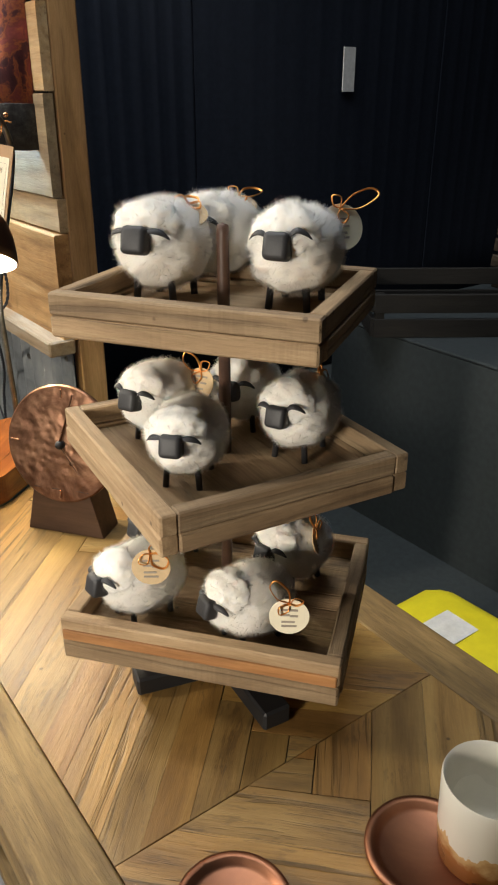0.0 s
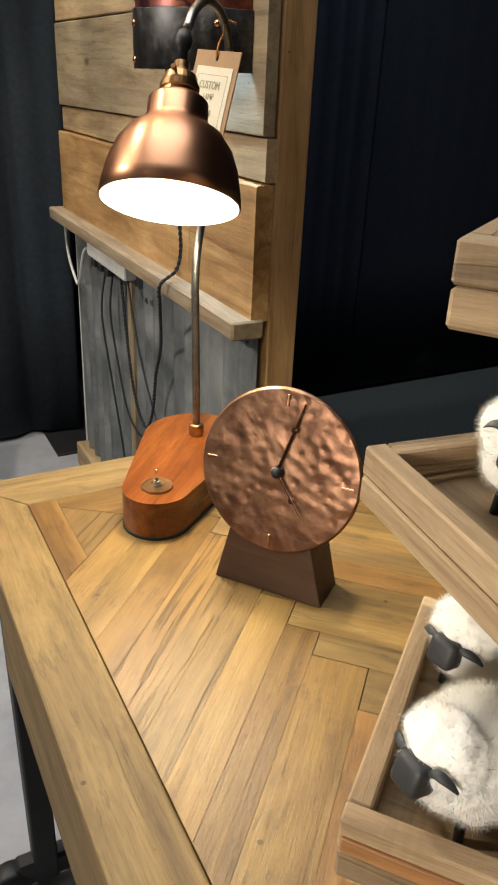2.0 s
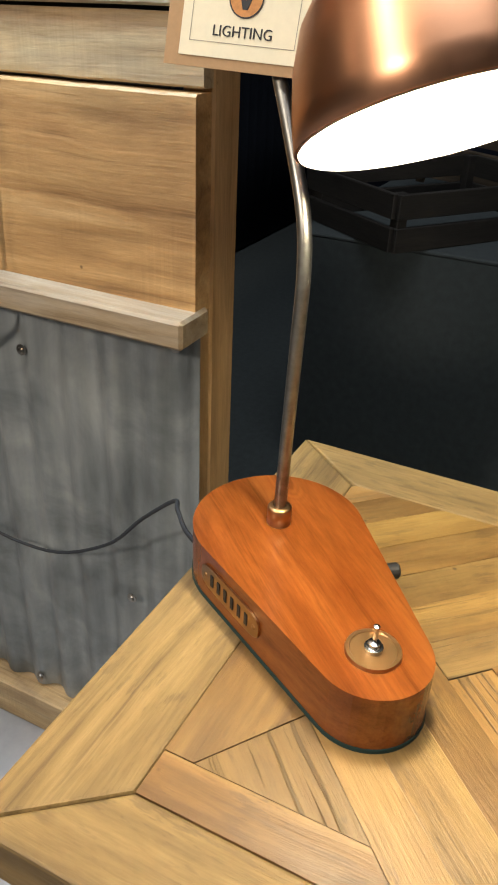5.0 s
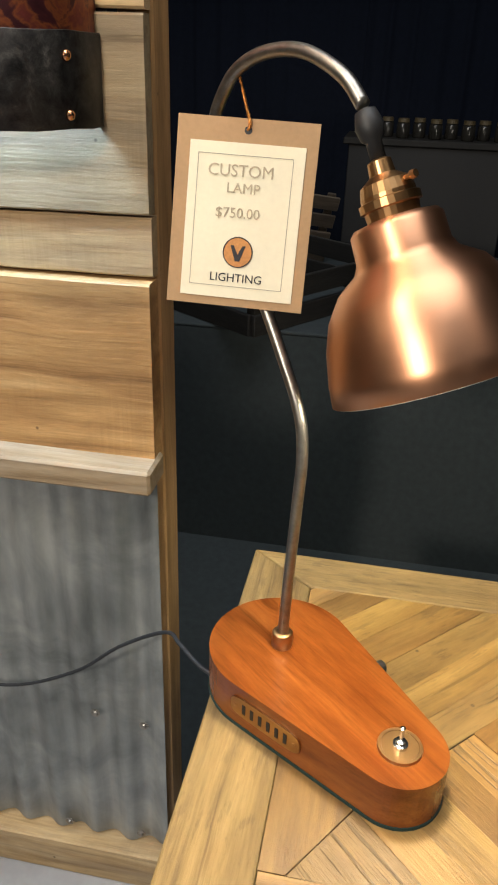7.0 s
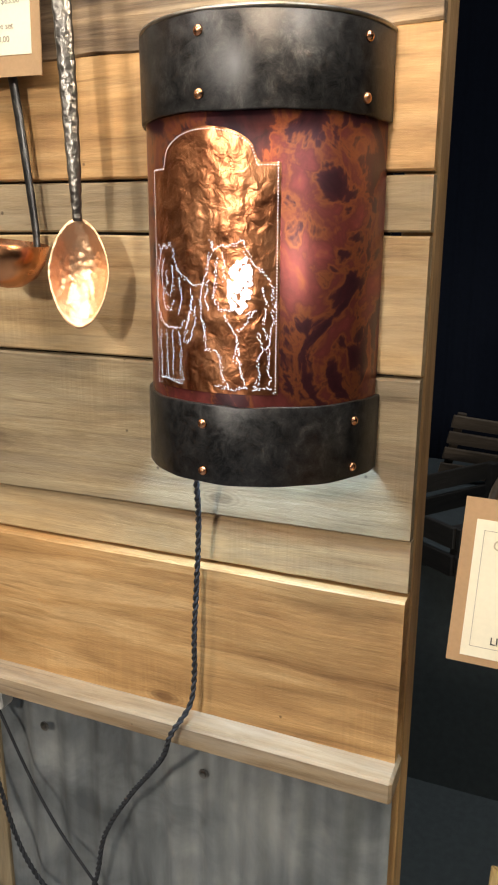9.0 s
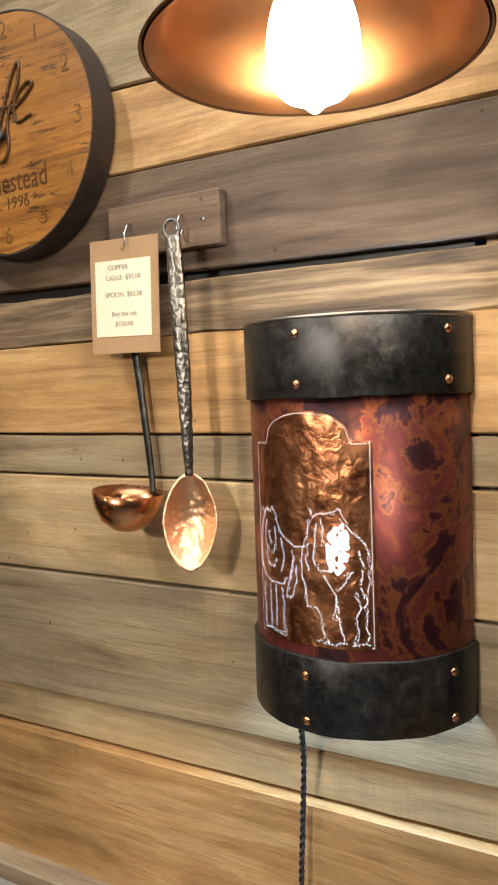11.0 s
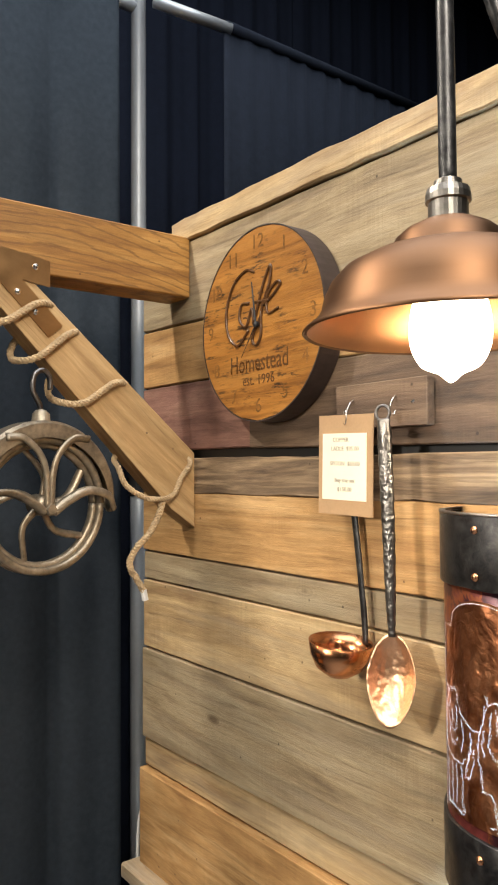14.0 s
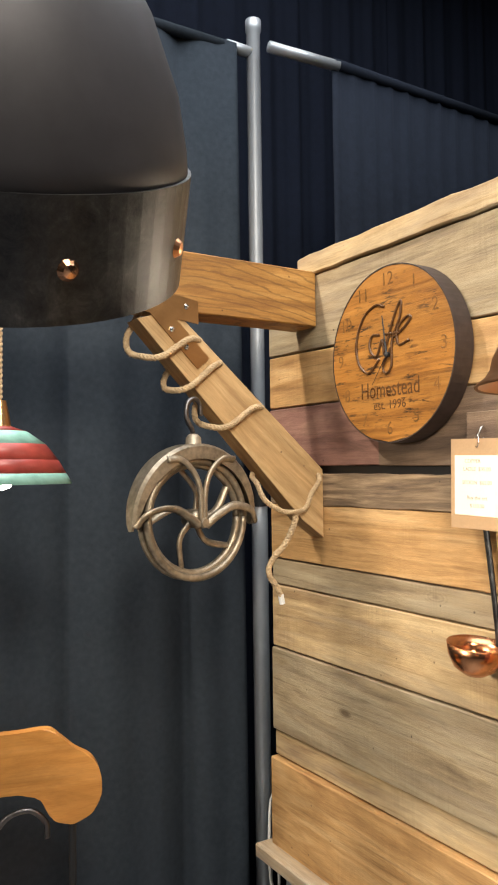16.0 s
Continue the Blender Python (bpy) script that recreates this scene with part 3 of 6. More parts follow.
def plank(material, left, right, proud=0.0, thick=0.022, y0=Y0, y1=Y1, parent=wall, rough_edge=0.0, name="plank"):
    """One board: (bottom, top) heights at its left (far) and right (near) end."""
    bm = bmesh.new()
    zc = (left[0] + left[1] + right[0] + right[1]) / 4
    n = 24
    L = y1 - y0
    front, back = [], []
    rng = random.Random(int(zc * 1000))
    for i in range(n + 1):
        f = i / n
        lo = right[0] + (left[0] - right[0]) * f - zc
        hi = right[1] + (left[1] - right[1]) * f - zc
        lo += rng.uniform(-1, 1) * (0.0006 + rough_edge)
        hi += rng.uniform(-1, 1) * (0.0006 + rough_edge)
        x = -L / 2 + L * f
        wob = rng.uniform(-0.0005, 0.0005)
        ch = 0.0025
        ring = [(x, -thick, lo), (x, -0.003, lo), (x, wob, lo + ch), (x, wob, hi - ch), (x, -0.003, hi), (x, -thick, hi)]
        front.append([bm.verts.new(p) for p in ring])
    for a, b in zip(front, front[1:]):
        for k in range(6):
            bm.faces.new((a[k], a[(k + 1) % 6], b[(k + 1) % 6], b[k]))
    bm.faces.new(front[0]), bm.faces.new(front[-1])
    # local x along the wall, local y out of the wall
    m = Matrix(((0, -1, 0, FACE - proud), (1, 0, 0, (y0 + y1) / 2), (0, 0, 1, zc), (0, 0, 0, 1)))
    return part(name, bm, material, parent, m=m)


G = 0.002
plank(M_TAN, (2.405, 2.455), (2.396, 2.449), 0.010, 0.034, y1=2.755, rough_edge=0.002)
plank(M_GREY, (2.219 + G, 2.403), (2.182 + G, 2.394), 0.0)
plank(M_HONEY, (2.079, 2.217), (2.067, 2.180), 0.0)
plank(M_RED, (1.921, 2.075), (1.920, 2.073), 0.0, y0=2.47)
plank(M_DARK, (1.918, 2.073), (1.905, 2.063), 0.002, y1=2.467)
plank(M_BARK, (1.822, 1.902), (1.82, 1.894), 0.002, rough_edge=0.0015)
plank(M_HONEY, (1.678, 1.822), (1.671, 1.82), 0.001)
plank(M_GREY, (1.608, 1.674), (1.605, 1.667), -0.002)
plank(M_TAN, (1.441, 1.604), (1.441, 1.601), 0.0)
plank(M_GREY, (1.220, 1.437), (1.233, 1.437), 0.004)
plank(M_TAN, (1.151, 1.216), (1.159, 1.229), -0.004)
plank(M_HONEY, (0.905, 1.147), (0.915, 1.155), 0.012, 0.034)
# black sheet added so that the gaps between the boards stay in shade
part("backing", boxed((0.6880, (Y0 + Y1) / 2 + 0.02, 1.65), (0.006, Y1 - Y0 - 0.06, 1.5)), M_BLACK, wall, "black sheet added for the shade in the board gaps")
# ledge under the boards
ledge = part("ledge", boxed((0, 0, 0), (Y1 - Y0 + 0.03, 0.066, 0.036), 0.004), M_LEDGE, wall, "protruding weathered ledge board", m=Matrix(((0, -1, 0, 0.644), (1, 0, 0, (Y0 + Y1) / 2 + 0.01), (0, 0, 1, 0.902), (0, 0, 0, 1))))
part("sill", boxed((0, 0, 0), (Y1 - Y0, 0.05, 0.088), 0.003), M_TAN, wall, "bottom sill board", m=Matrix(((0, -1, 0, 0.668), (1, 0, 0, (Y0 + Y1) / 2), (0, 0, 1, 0.044), (0, 0, 0, 1))))

# corrugated sheets under the ledge
def corrugated(y0, y1, x):
    bm = bmesh.new()
    n, prev = int((y1 - y0) / 0.006), None
    for i in range(n + 1):
        y = y0 + (y1 - y0) * i / n
        w = 0.0075 * math.sin(2 * math.pi * y / 0.068)
        col = [bm.verts.new((x + w + d, y, z)) for d in (0, 0.001) for z in (0.094 + 0.002 * math.sin(y * 40), 0.5, 0.884)]
        if prev:
            for a, b in ((0, 1), (1, 2), (4, 3), (5, 4)):
                bm.faces.new((prev[a], prev[b], col[b], col[a]))
        prev = col
    return bm


part("metal_sheet", corrugated(Y0 + 0.004, 2.30, 0.677), M_GALV, wall, "galvanised corrugated steel sheet", smooth=True)
part("metal_sheet", corrugated(2.33, Y1 - 0.02, 0.679), M_GALV, wall, "galvanised corrugated steel sheet", smooth=True)
part("batten", boxed((0, 0, 0), (0.79, 0.035, 0.014), 0.002), M_GREY, wall, "weathered seam batten", m=pose(0.668, 2.315, 0.489, 0, -90, 0))
for y, z in ((1.645, 0.862), (1.645, 0.40), (1.73, 0.41), (1.66, 0.12), (1.80, 0.115), (1.95, 0.12), (1.90, 0.80), (2.1, 0.42), (2.2, 0.8), (2.2, 0.12)):
    bm = lathe(bmesh.new(), [(0, 0.004), (0.004, 0.0035), (0.0055, 0.001), (0.0085, 0.0005), (0.0085, -0.001)], 10)
    part("bolt", bm, M_STEEL_PIPE, wall, m=pose(0.667, y, z, 0, -90, 0))

# ---- drapes and poles ----
def drape(name, p0, p1, z0, z1, fold, seed, label, material=M_DRAPE, pleat=0.16, foot=1.0):
    """Pleated cloth hung along a line."""
    rng = random.Random(seed)
    a, b = Vector((*p0, 0)), Vector((*p1, 0))
    d = (b - a).normalized()
    nrm = Vector((-d.y, d.x, 0))
    L = (b - a).length
    n = int(L / 0.012)
    ph = [rng.uniform(0, 6.28) for _ in range(4)]
    bm = bmesh.new()
    prev = None
    for i in range(n + 1):
        s = L * i / n
        warp = s + 0.35 * pleat * math.sin(s * 3.1 + ph[0])
        col = []
        for k in range(7):
            f = k / 6
            amp = fold * (0.55 * f + foot * (1 - f)) * (0.75 + 0.25 * math.sin(s * 2.3 + ph[1]))
            w = amp * (2 * abs(math.sin(math.pi * warp / pleat)) ** 0.7 - 1 + 0.22 * math.sin(2 * math.pi * warp / (pleat * 0.43) + ph[2]) + 0.25 * math.sin(f * 3 + s * 5))
            col.append(bm.verts.new(a + d * s + nrm * w + Vector((0, 0, z0 + (z1 - z0) * f))))
        if prev:
            for k in range(6):
                bm.faces.new((prev[k], col[k], col[k + 1], prev[k + 1]))
        prev = col
    ob = link_mesh(name, bm, material, smooth=True)
    mod = ob.modifiers.new("thickness", "SOLIDIFY")
    mod.thickness = 0.003
    ends = [p + Vector((0, 0, z1 - 0.008)) for p in (a + d * 0.004, b - d * 0.004)]
    part("rod_sleeve", tubed(ends, 0.018, 12), material, ob, "sewn sleeve along the top", smooth=True)
    return tagged(ob, label, "curtain")


def drapes(p0, p1, count, z1, fold, seed, label, material=M_DRAPE, pleat=0.16, foot=1.0):
    """A run of separate panels, hung side by side."""
    for i in range(count):
        a, b = ((p0[0] + (p1[0] - p0[0]) * f, p0[1] + (p1[1] - p0[1]) * f) for f in (i / count, (i + 1.003) / count))
        drape("drape", a, b, 0.02, z1, fold, seed + i, label, material, pleat, foot)["group"] = "drapes round the booth"


drapes((0.735, 3.20), (-3.2, 3.28), 4, 3.262, 0.042, 3, "black pleated drape hung from a pipe", pleat=0.27)
drapes((1.06, 3.11), (1.98, 3.11), 1, 3.262, 0.014, 20, "black closely pleated drape hung from a pipe", M_DRAPE_NAVY, 0.085, 0.2)
drapes((1.98, 3.11), (5.2, 3.11), 2, 3.262, 0.006, 21, "black closely pleated drape hung from a pipe", M_DRAPE_NAVY, 0.12, 0.1)
drapes((0.35, 3.72), (4.9, 3.72), 3, 4.4, 0.02, 25, "black drape further back in the hall", M_DRAPE_FAR)
drapes((4.9, 3.0), (4.9, -2.6), 4, 3.3, 0.02, 30, "black drape across the far side of the hall", M_DRAPE_FAR)
drapes((5.2, -2.6), (-3.2, -2.6), 5, 3.3, 0.03, 40, "black drape across the near side of the hall", M_DRAPE_FAR)


def pole():
    t = thing("drape_pole", pose(0.813, 3.206, 0), "grey aluminium upright of a pipe-and-drape stand", "pole")
    part("lower_tube", lathe(bmesh.new(), [(0, 0), (0.0255, 0), (0.0255, 1.86), (0.0225, 1.865), (0.0, 1.865)], 24), M_ALU, t, smooth=True)
    part("collar", lathe(bmesh.new(), [(0.0245, 1.80), (0.029, 1.80), (0.029, 1.872), (0.0245, 1.88)], 24), M_BLACK, t, "black locking collar")
    part("upper_tube", lathe(bmesh.new(), [(0.0225, 1.86), (0.0225, 3.33), (0.026, 3.335), (0.026, 3.37), (0.015, 3.375), (0, 3.375)], 24), M_ALU, t, smooth=True)
    part("base_plate", boxed((0, 0, 0.005), (0.45, 0.45, 0.009), 0.002), M_BLACK, t)
    for a, b in (((0.020, -0.06, 3.262), (0.27, -0.1, 3.247)), ((-0.012, 0, 3.262), (-0.10, 0.0, 3.262))):
        part("crossbar", tubed([a, b], 0.018, 14), M_ALU, t, smooth=True)


pole()

# ---- table ----
TOP = 0.76
TX0, TX1, TY0, TY1 = 0.113, 0.706, -0.45, 1.474
table = thing("desk", pose(0, 0, 0), "reclaimed wood desk with a chevron plank top and black metal legs", "table")


def clip(poly, a, b, c):
    """Keeps the side a*x + b*y <= c of a polygon."""
    out = []
    for p, q in zip(poly, poly[1:] + poly[:1]):
        dp, dq = a * p[0] + b * p[1] - c, a * q[0] + b * q[1] - c
        if dp <= 0:
            out.append(p)
        if (dp < 0 < dq) or (dq < 0 < dp):
            f = dp / (dp - dq)
            out.append((p[0] + (q[0] - p[0]) * f, p[1] + (q[1] - p[1]) * f))
    return out


def board(poly, ang, material, parent, z0, z1, name="plank", lift=0.0, gap=0.0010):
    """A table board with its grain along ang degrees."""
    cx, cy = sum(p[0] for p in poly) / len(poly), sum(p[1] for p in poly) / len(poly)
    a = radians(ang)
    ca, sa = math.cos(a), math.sin(a)
    loc = []
    for x, y in poly:
        dx, dy = x - cx, y - cy
        k = 1 - gap / max(0.01, math.hypot(dx, dy))
        loc.append(((dx * ca + dy * sa) * k, (-dx * sa + dy * ca) * k))
    bm = prism(bmesh.new(), loc, z0 - z1, 0.0, bevel=0.003 if name == "border" else 0.0)
    return part(name, bm, material, parent, m=pose(cx, cy, z1 + lift, 0, 0, ang))


RIM, IX0, IX1, IY1, MID = 0.072, 0.185, 0.634, 1.385, 0.41
board([(TX0, TY0), (IX0, TY0), (IX0, IY1), (TX0, TY1)], 90, M_TABLE_RIM, table, TOP - 0.045, TOP, "border")
board([(IX1, TY0), (TX1, TY0), (TX1, TY1), (IX1, IY1)], 90, M_TABLE_RIM, table, TOP - 0.045, TOP, "border")
board([(TX0, TY1), (IX0, IY1), (IX1, IY1), (TX1, TY1)], 0, M_TABLE_RIM, table, TOP - 0.045, TOP, "border")
part("core", boxed((0.41, 0.46, TOP - 0.032), (0.44, 1.84, 0.026)), M_WALNUT, table)
rng = random.Random(12)


SPLIT = 0.47


def herringbone(flip):
    """Planks at 45 degrees whose ends butt against one another in steps; flip mirrors them about the split line."""
    p, lanes = -0.62, [-0.62]
    while p < 1.3:
        p += rng.choice((0.056, 0.060, 0.064, 0.058, 0.088, 0.062))
        lanes.append(p)
    c = 2 * MID - 0.035
    top = IY1 if not flip else 2 * SPLIT - TY0
    area = [(IX0, SPLIT), (IX1, SPLIT), (IX1, top), (IX0, top)]
    for a, b in zip(lanes, lanes[1:]):
        rising = clip(clip(clip(area, -1, 1, b), 1, -1, -a), 1, 1, c + b)
        falling = clip(clip(clip(area, 1, 1, c + b), -1, -1, -c - a), -1, 1, a)
        for poly, ang in ((rising, 45), (falling, -45)):
            if ang == 45 and not flip and poly:
                poly = clip(poly, -1, 1, 1.0)
            if len(poly) < 3 or abs(sum(s[0] * q[1] - q[0] * s[1] for s, q in zip(poly, poly[1:] + poly[:1]))) < 0.00006:
                continue
            if flip:
                poly, ang = [(x, 2 * SPLIT - y) for x, y in poly[::-1]], -ang
            board(poly, ang, M_TABLE, table, TOP - 0.018, TOP, lift=rng.uniform(-0.0004, 0.0003))


herringbone(False)
herringbone(True)
board([(IX0, 1.185), (0.224, 1.224), (0.224, IY1), (IX0, IY1)], 90, M_TABLE, table, TOP - 0.018, TOP)
board([(0.224, 1.224), (0.304, 1.304), (0.224, 1.36)], 45, M_TABLE, table, TOP - 0.018, TOP)
board([(0.304, 1.304), (0.385, IY1), (0.224, IY1), (0.224, 1.36)], 0, M_TABLE, table, TOP - 0.018, TOP)
# shallow box with open cubbies below the top
for x in (0.124, 0.686):
    part("side_panel", boxed((0, 0, 0), (0.54, 0.018, 0.142), 0.0015), M_TABLE_RIM, table, "plain side panel", m=pose(x, 1.0, 0.644, 0, 0, 90))
part("bottom_board", boxed((0, 0, 0), (1.42, 0.565, 0.016), 0.0015), M_TABLE_RIM, table, m=pose(0.405, 0.49, 0.565, 0, 0, 90))
part("shelf", boxed((0, 0, 0), (0.93, 0.56, 0.014), 0.0015), M_TABLE_RIM, table, "cubby shelf", m=pose(0.405, 0.255, 0.640, 0, 0, 90))
for y in (-0.2, 0.28, 0.722):
    part("divider", boxed((0, 0, 0), (0.140, 0.56, 0.014), 0.0015), M_TABLE_RIM, table, m=pose(0.405, y, 0.6435, 0, -90, 90))


def table_leg(y):
    for x in (0.145, 0.665):
        part("leg", boxed((x, y, 0.365), (0.04, 0.04, 0.68), 0.003), M_BLACK, table, "black steel leg")
    bm = boxed((0.405, y, 0.05), (0.62, 0.035, 0.05), 0.006)
    part("foot", bm, M_BLACK, table, "black steel foot rail")
    for x in (0.085, 0.725):
        bm = bmesh.new()
        lathe(bm, [(0, 0.02), (0.030, 0.02), (0.034, 0.012), (0.034, -0.012), (0.030, -0.02), (0, -0.02)], 20, pose(x, y, 0.034, 90, 0, 0))
        part("foot_scroll", bm, M_BLACK, table, smooth=True)
    part("cross_rail", boxed((0.405, y, 0.695), (0.52, 0.04, 0.03), 0.003), M_BLACK, table)


table_leg(1.35)
table_leg(-0.25)


# ---- three-tier stand with wool sheep ----
stand = thing("tiered_stand", pose(0.436, 0.638, TOP), "three-tier stand of grey weathered wooden trays on a dark rod", "stand")
part("rod", lathe(bmesh.new(), [(0, 0.02), (0.0065, 0.02), (0.0065, 0.548), (0.006, 0.556), (0, 0.558)], 14), M_WALNUT, stand, "dark wooden rod", smooth=True)
for ang in (-16, 83):
    part("cross_foot", boxed((0, 0, 0.013), (0.246, 0.036, 0.026), 0.003), M_BLACK, stand, "black painted cross foot", m=pose(0, 0, 0, 0, 0, ang))


def tray(z, w, d, ang, h=0.044, orange=False, name="tray"):
    """A lath tray whose rim is at z; w along its own x, d along y."""
    t = part(name, boxed((0, 0, -0.032), (w - 0.03, d - 0.03, 0.008)), M_TRAY, stand, m=pose(0, 0, z - TOP, 0, 0, ang))
    k = 0.017
    for nm, c, s, a in (("rail", (0, -d / 2 + k / 2, 0), w, 0), ("rail", (0, d / 2 - k / 2, 0), w, 0), ("rail", (-w / 2 + k / 2, 0, 0), d - 2 * k, 90), ("rail", (w / 2 - k / 2, 0, 0), d - 2 * k, 90)):
        part(nm, boxed((0, 0, -h * 0.25), (s, k, h * 0.5), 0.0018), M_TRAY, t, m=pose(c[0], c[1], 0, 0, 0, a))
        part(nm, boxed((0, 0, -h * 0.5 - h * 0.25), (s - 0.0015, k + 0.002, h * 0.5 - 0.001), 0.0022), M_TRAY, t, m=pose(c[0], c[1], 0, 0, 0, a))
    if orange:
        part("lath", boxed((0, 0, 0), (w - 0.006, 0.004, 0.013), 0.001), M_TRAY_ORANGE, t, "bare orange lath strip", m=pose(0, -d / 2 - 0.001, -0.020))
    return t


T1, T2, T3 = 1.262, 1.095, 0.900
tray(T1, 0.272, 0.226, -57)
tray(T2, 0.295, 0.280, -97.6)
tray(T3, 0.317, 0.259, -51, 0.054, orange=True)


def blob(bm, c, r, seed, lump=0.06):
    b = bmesh.ops.create_icosphere(bm, subdivisions=5, radius=1.0)
    s1 = Vector((seed, 0, 0))
    for v in b["verts"]:
        n = v.co.normalized()
        k = 1 + lump * noise.noise(n * 2.3 + s1) + lump * 0.32 * noise.noise(n * 6 + s1) + lump * 0.09 * noise.noise(n * 15 + s1)
        v.co = Vector((n.x * r[0], n.y * r[1], n.z * r[2])) * k + Vector(c)


def sheep_mesh(seed):
    """One felted ornament facing -x, feet at z 0: wool body and brow, black snout, ears and peg legs."""
    rng2 = np.random.RandomState(seed)
    bm = bmesh.new()
    blob(bm, (0.004, 0, 0.059), (0.058, 0.048, 0.045), seed, 0.10)
    blob(bm, (-0.029, 0, 0.079), (0.030, 0.034, 0.027), seed + 3, 0.13)
    blob(bm, (0.055, 0, 0.060), (0.012, 0.014, 0.014), seed + 5, 0.1)
    bm.normal_update()
    tips = [(f.calc_center_median(), f.normal.copy(), f.calc_area()) for f in bm.faces]
    # snout: a short folded block of felt, and two drooping ears
    k0 = len(bm.faces)
    box(bm, (0, 0, 0), (0.024, 0.026, 0.027), 0.0055, pose(-0.059, 0, 0.071, 0, 14, 0), 3)
    for s in (-1, 1):
        lift = 0.004 * rng2.uniform(-1, 1)
        pts = [(-0.060, s * 0.010, 0.080), (-0.059, s * 0.018, 0.0835 + lift), (-0.055, s * 0.026, 0.081 + lift), (-0.051, s * 0.032, 0.075 + lift)]
        tube(bm, smooth_path(pts, 4), lambda f: 0.0031 * math.sin(math.pi * (0.10 + 0.86 * f)) + 0.0006, 8, True, 0.35)
    for x in (-0.022, 0.034):
        for s in (-1, 1):
            tube(bm, [(x, s * 0.018, 0.035), (x - 0.002, s * 0.021, 0.0)], 0.0040, 8)
    bm.normal_update()
    verts = [tuple(v.co) for v in bm.verts]
    woolly = {v for f in list(bm.faces)[:k0] for v in f.verts}
    hub = Vector((-0.008, 0, 0.064))
    norms = [tuple((v.normal * 0.9 + (v.co - hub).normalized()).normalized()) if v in woolly else tuple(v.normal) for v in bm.verts]
    bm.verts.index_update()
    faces = [tuple(v.index for v in f.verts) for f in bm.faces]
    mats = [0 if i < k0 else 1 for i in range(len(faces))]
    bm.free()
    # loose fibres, shaded like the fleece that they grow from
    area = np.array([t[2] for t in tips])
    pick = rng2.choice(len(tips), 32000, p=area / area.sum())
    for i in pick:
        c, n, a = tips[i]
        d = (n * 1.1 + Vector(rng2.normal(0, 0.62, 3))).normalized()
        side = d.cross(n).normalized() * 0.00011
        ln = rng2.uniform(0.0018, 0.0060)
        bend = Vector(rng2.normal(0, 1, 3)) * 0.0008
        k = len(verts)
        mid = c + d * ln * 0.55 + bend
        tip = c + d * ln + bend * 2.0
        verts += [tuple(c - side), tuple(c + side), tuple(mid + side * 0.8), tuple(mid - side * 0.8), tuple(tip)]
        norms += [tuple((n * 0.9 + (c - hub).normalized()).normalized())] * 5
        faces += [(k, k + 1, k + 2, k + 3), (k + 3, k + 2, k + 4)]
        mats += [2, 2]
    me = bpy.data.meshes.new("wool_sheep_ornament")
    me.from_pydata(verts, [], faces)
    me.polygons.foreach_set("material_index", mats)
    me.polygons.foreach_set("use_smooth", [True] * len(faces))
    me.normals_split_custom_set_from_vertices(norms)
    me.materials.append(M_WOOL)
    me.materials.append(M_FELT)
    me.materials.append(M_FIBRE)
    return me


SHEEP = [sheep_mesh(s) for s in (11, 23, 37)]


def sheep(i, x, y, z, face, scale=1.0, label="fluffy white wool sheep ornament with black felt face"):
    ob = new("wool_sheep_ornament", SHEEP[i % 3])
    ob.matrix_basis = pose(x, y, z, 0, 0, face - 180) @ Matrix.Scale(scale, 4)
    return tagged(ob, label, "ornament", "wool sheep on the tiered stand")


def swing_tag(x, y, z, aim, size=0.021, tilt=0.0, loop=90.0, reach=0.030, card=M_CREAM, label="round cream card tag on a copper ribbon loop"):
    """A round card tag on a loop of copper ribbon; z is the tag's middle, loop the ribbon's direction in the tag's plane."""
    t = thing("swing_tag", pose(x, y, z, 0, 0, aim), label, "tag", "tags of the wool sheep")
    lay = pose(0, 0, 0, -tilt, 0, 0)
    part("card", lathe(bmesh.new(), [(0, 0.0006), (size, 0.0006), (size, -0.0006), (0, -0.0006)], 28), card, t, m=lay @ pose(0, 0, 0, 90, 0, 0))
    for k, (dx, dz, w) in enumerate(((0, 0.008, 0.018), (-0.004, 0.002, 0.009), (0.005, 0.001, 0.008), (-0.001, -0.006, 0.014), (0.0, -0.011, 0.016))):
        part("print_bar", boxed((dx, -0.0012, dz), (w, 0.0004, 0.0022)), M_INK_GREY, t, m=lay)
    knot = (0.0, -0.001, size * 0.78)
    u, w = math.cos(radians(loop)), math.sin(radians(loop))

    def at(along, across, out):
        return (knot[0] + u * along - w * across, -out, knot[2] + w * along + u * across)
    pts = [at(0, 0, 0.001), at(reach * 0.45, -0.008, 0.003), at(reach, -0.004, 0.002), at(reach * 0.9, 0.006, 0.001), at(reach * 0.4, 0.007, 0.003), at(0, 0, 0.001)]
    part("ribbon", tubed(smooth_path(pts, 6), 0.0013, 6, 0.5), M_RIBBON, t, "twisted copper ribbon", smooth=True, m=lay)
    for s in (-1, 1):
        pts = [at(0, 0, 0.002), at(0.004, s * 0.010, 0.006), at(-0.004, s * 0.015, 0.005), at(-0.006, s * 0.006, 0.003), at(0, 0, 0.002)]
        part("bow", tubed(smooth_path(pts, 5), 0.0012, 6, 0.5), M_RIBBON, t, "copper ribbon bow", smooth=True, m=lay)
    return t


F1, F2, F3 = T1 - 0.028, T2 - 0.028, T3 - 0.028
sheep(0, 0.402, 0.700, F1, 215, 1.0)
sheep(1, 0.490, 0.725, F1, 205, 0.98)
sheep(2, 0.498, 0.598, F1, 213, 0.98)
sheep(1, 0.400, 0.720, F2, 203, 0.87)
sheep(0, 0.366, 0.606, F2, 222, 0.86)
sheep(2, 0.500, 0.588, F2, 205, 0.88)
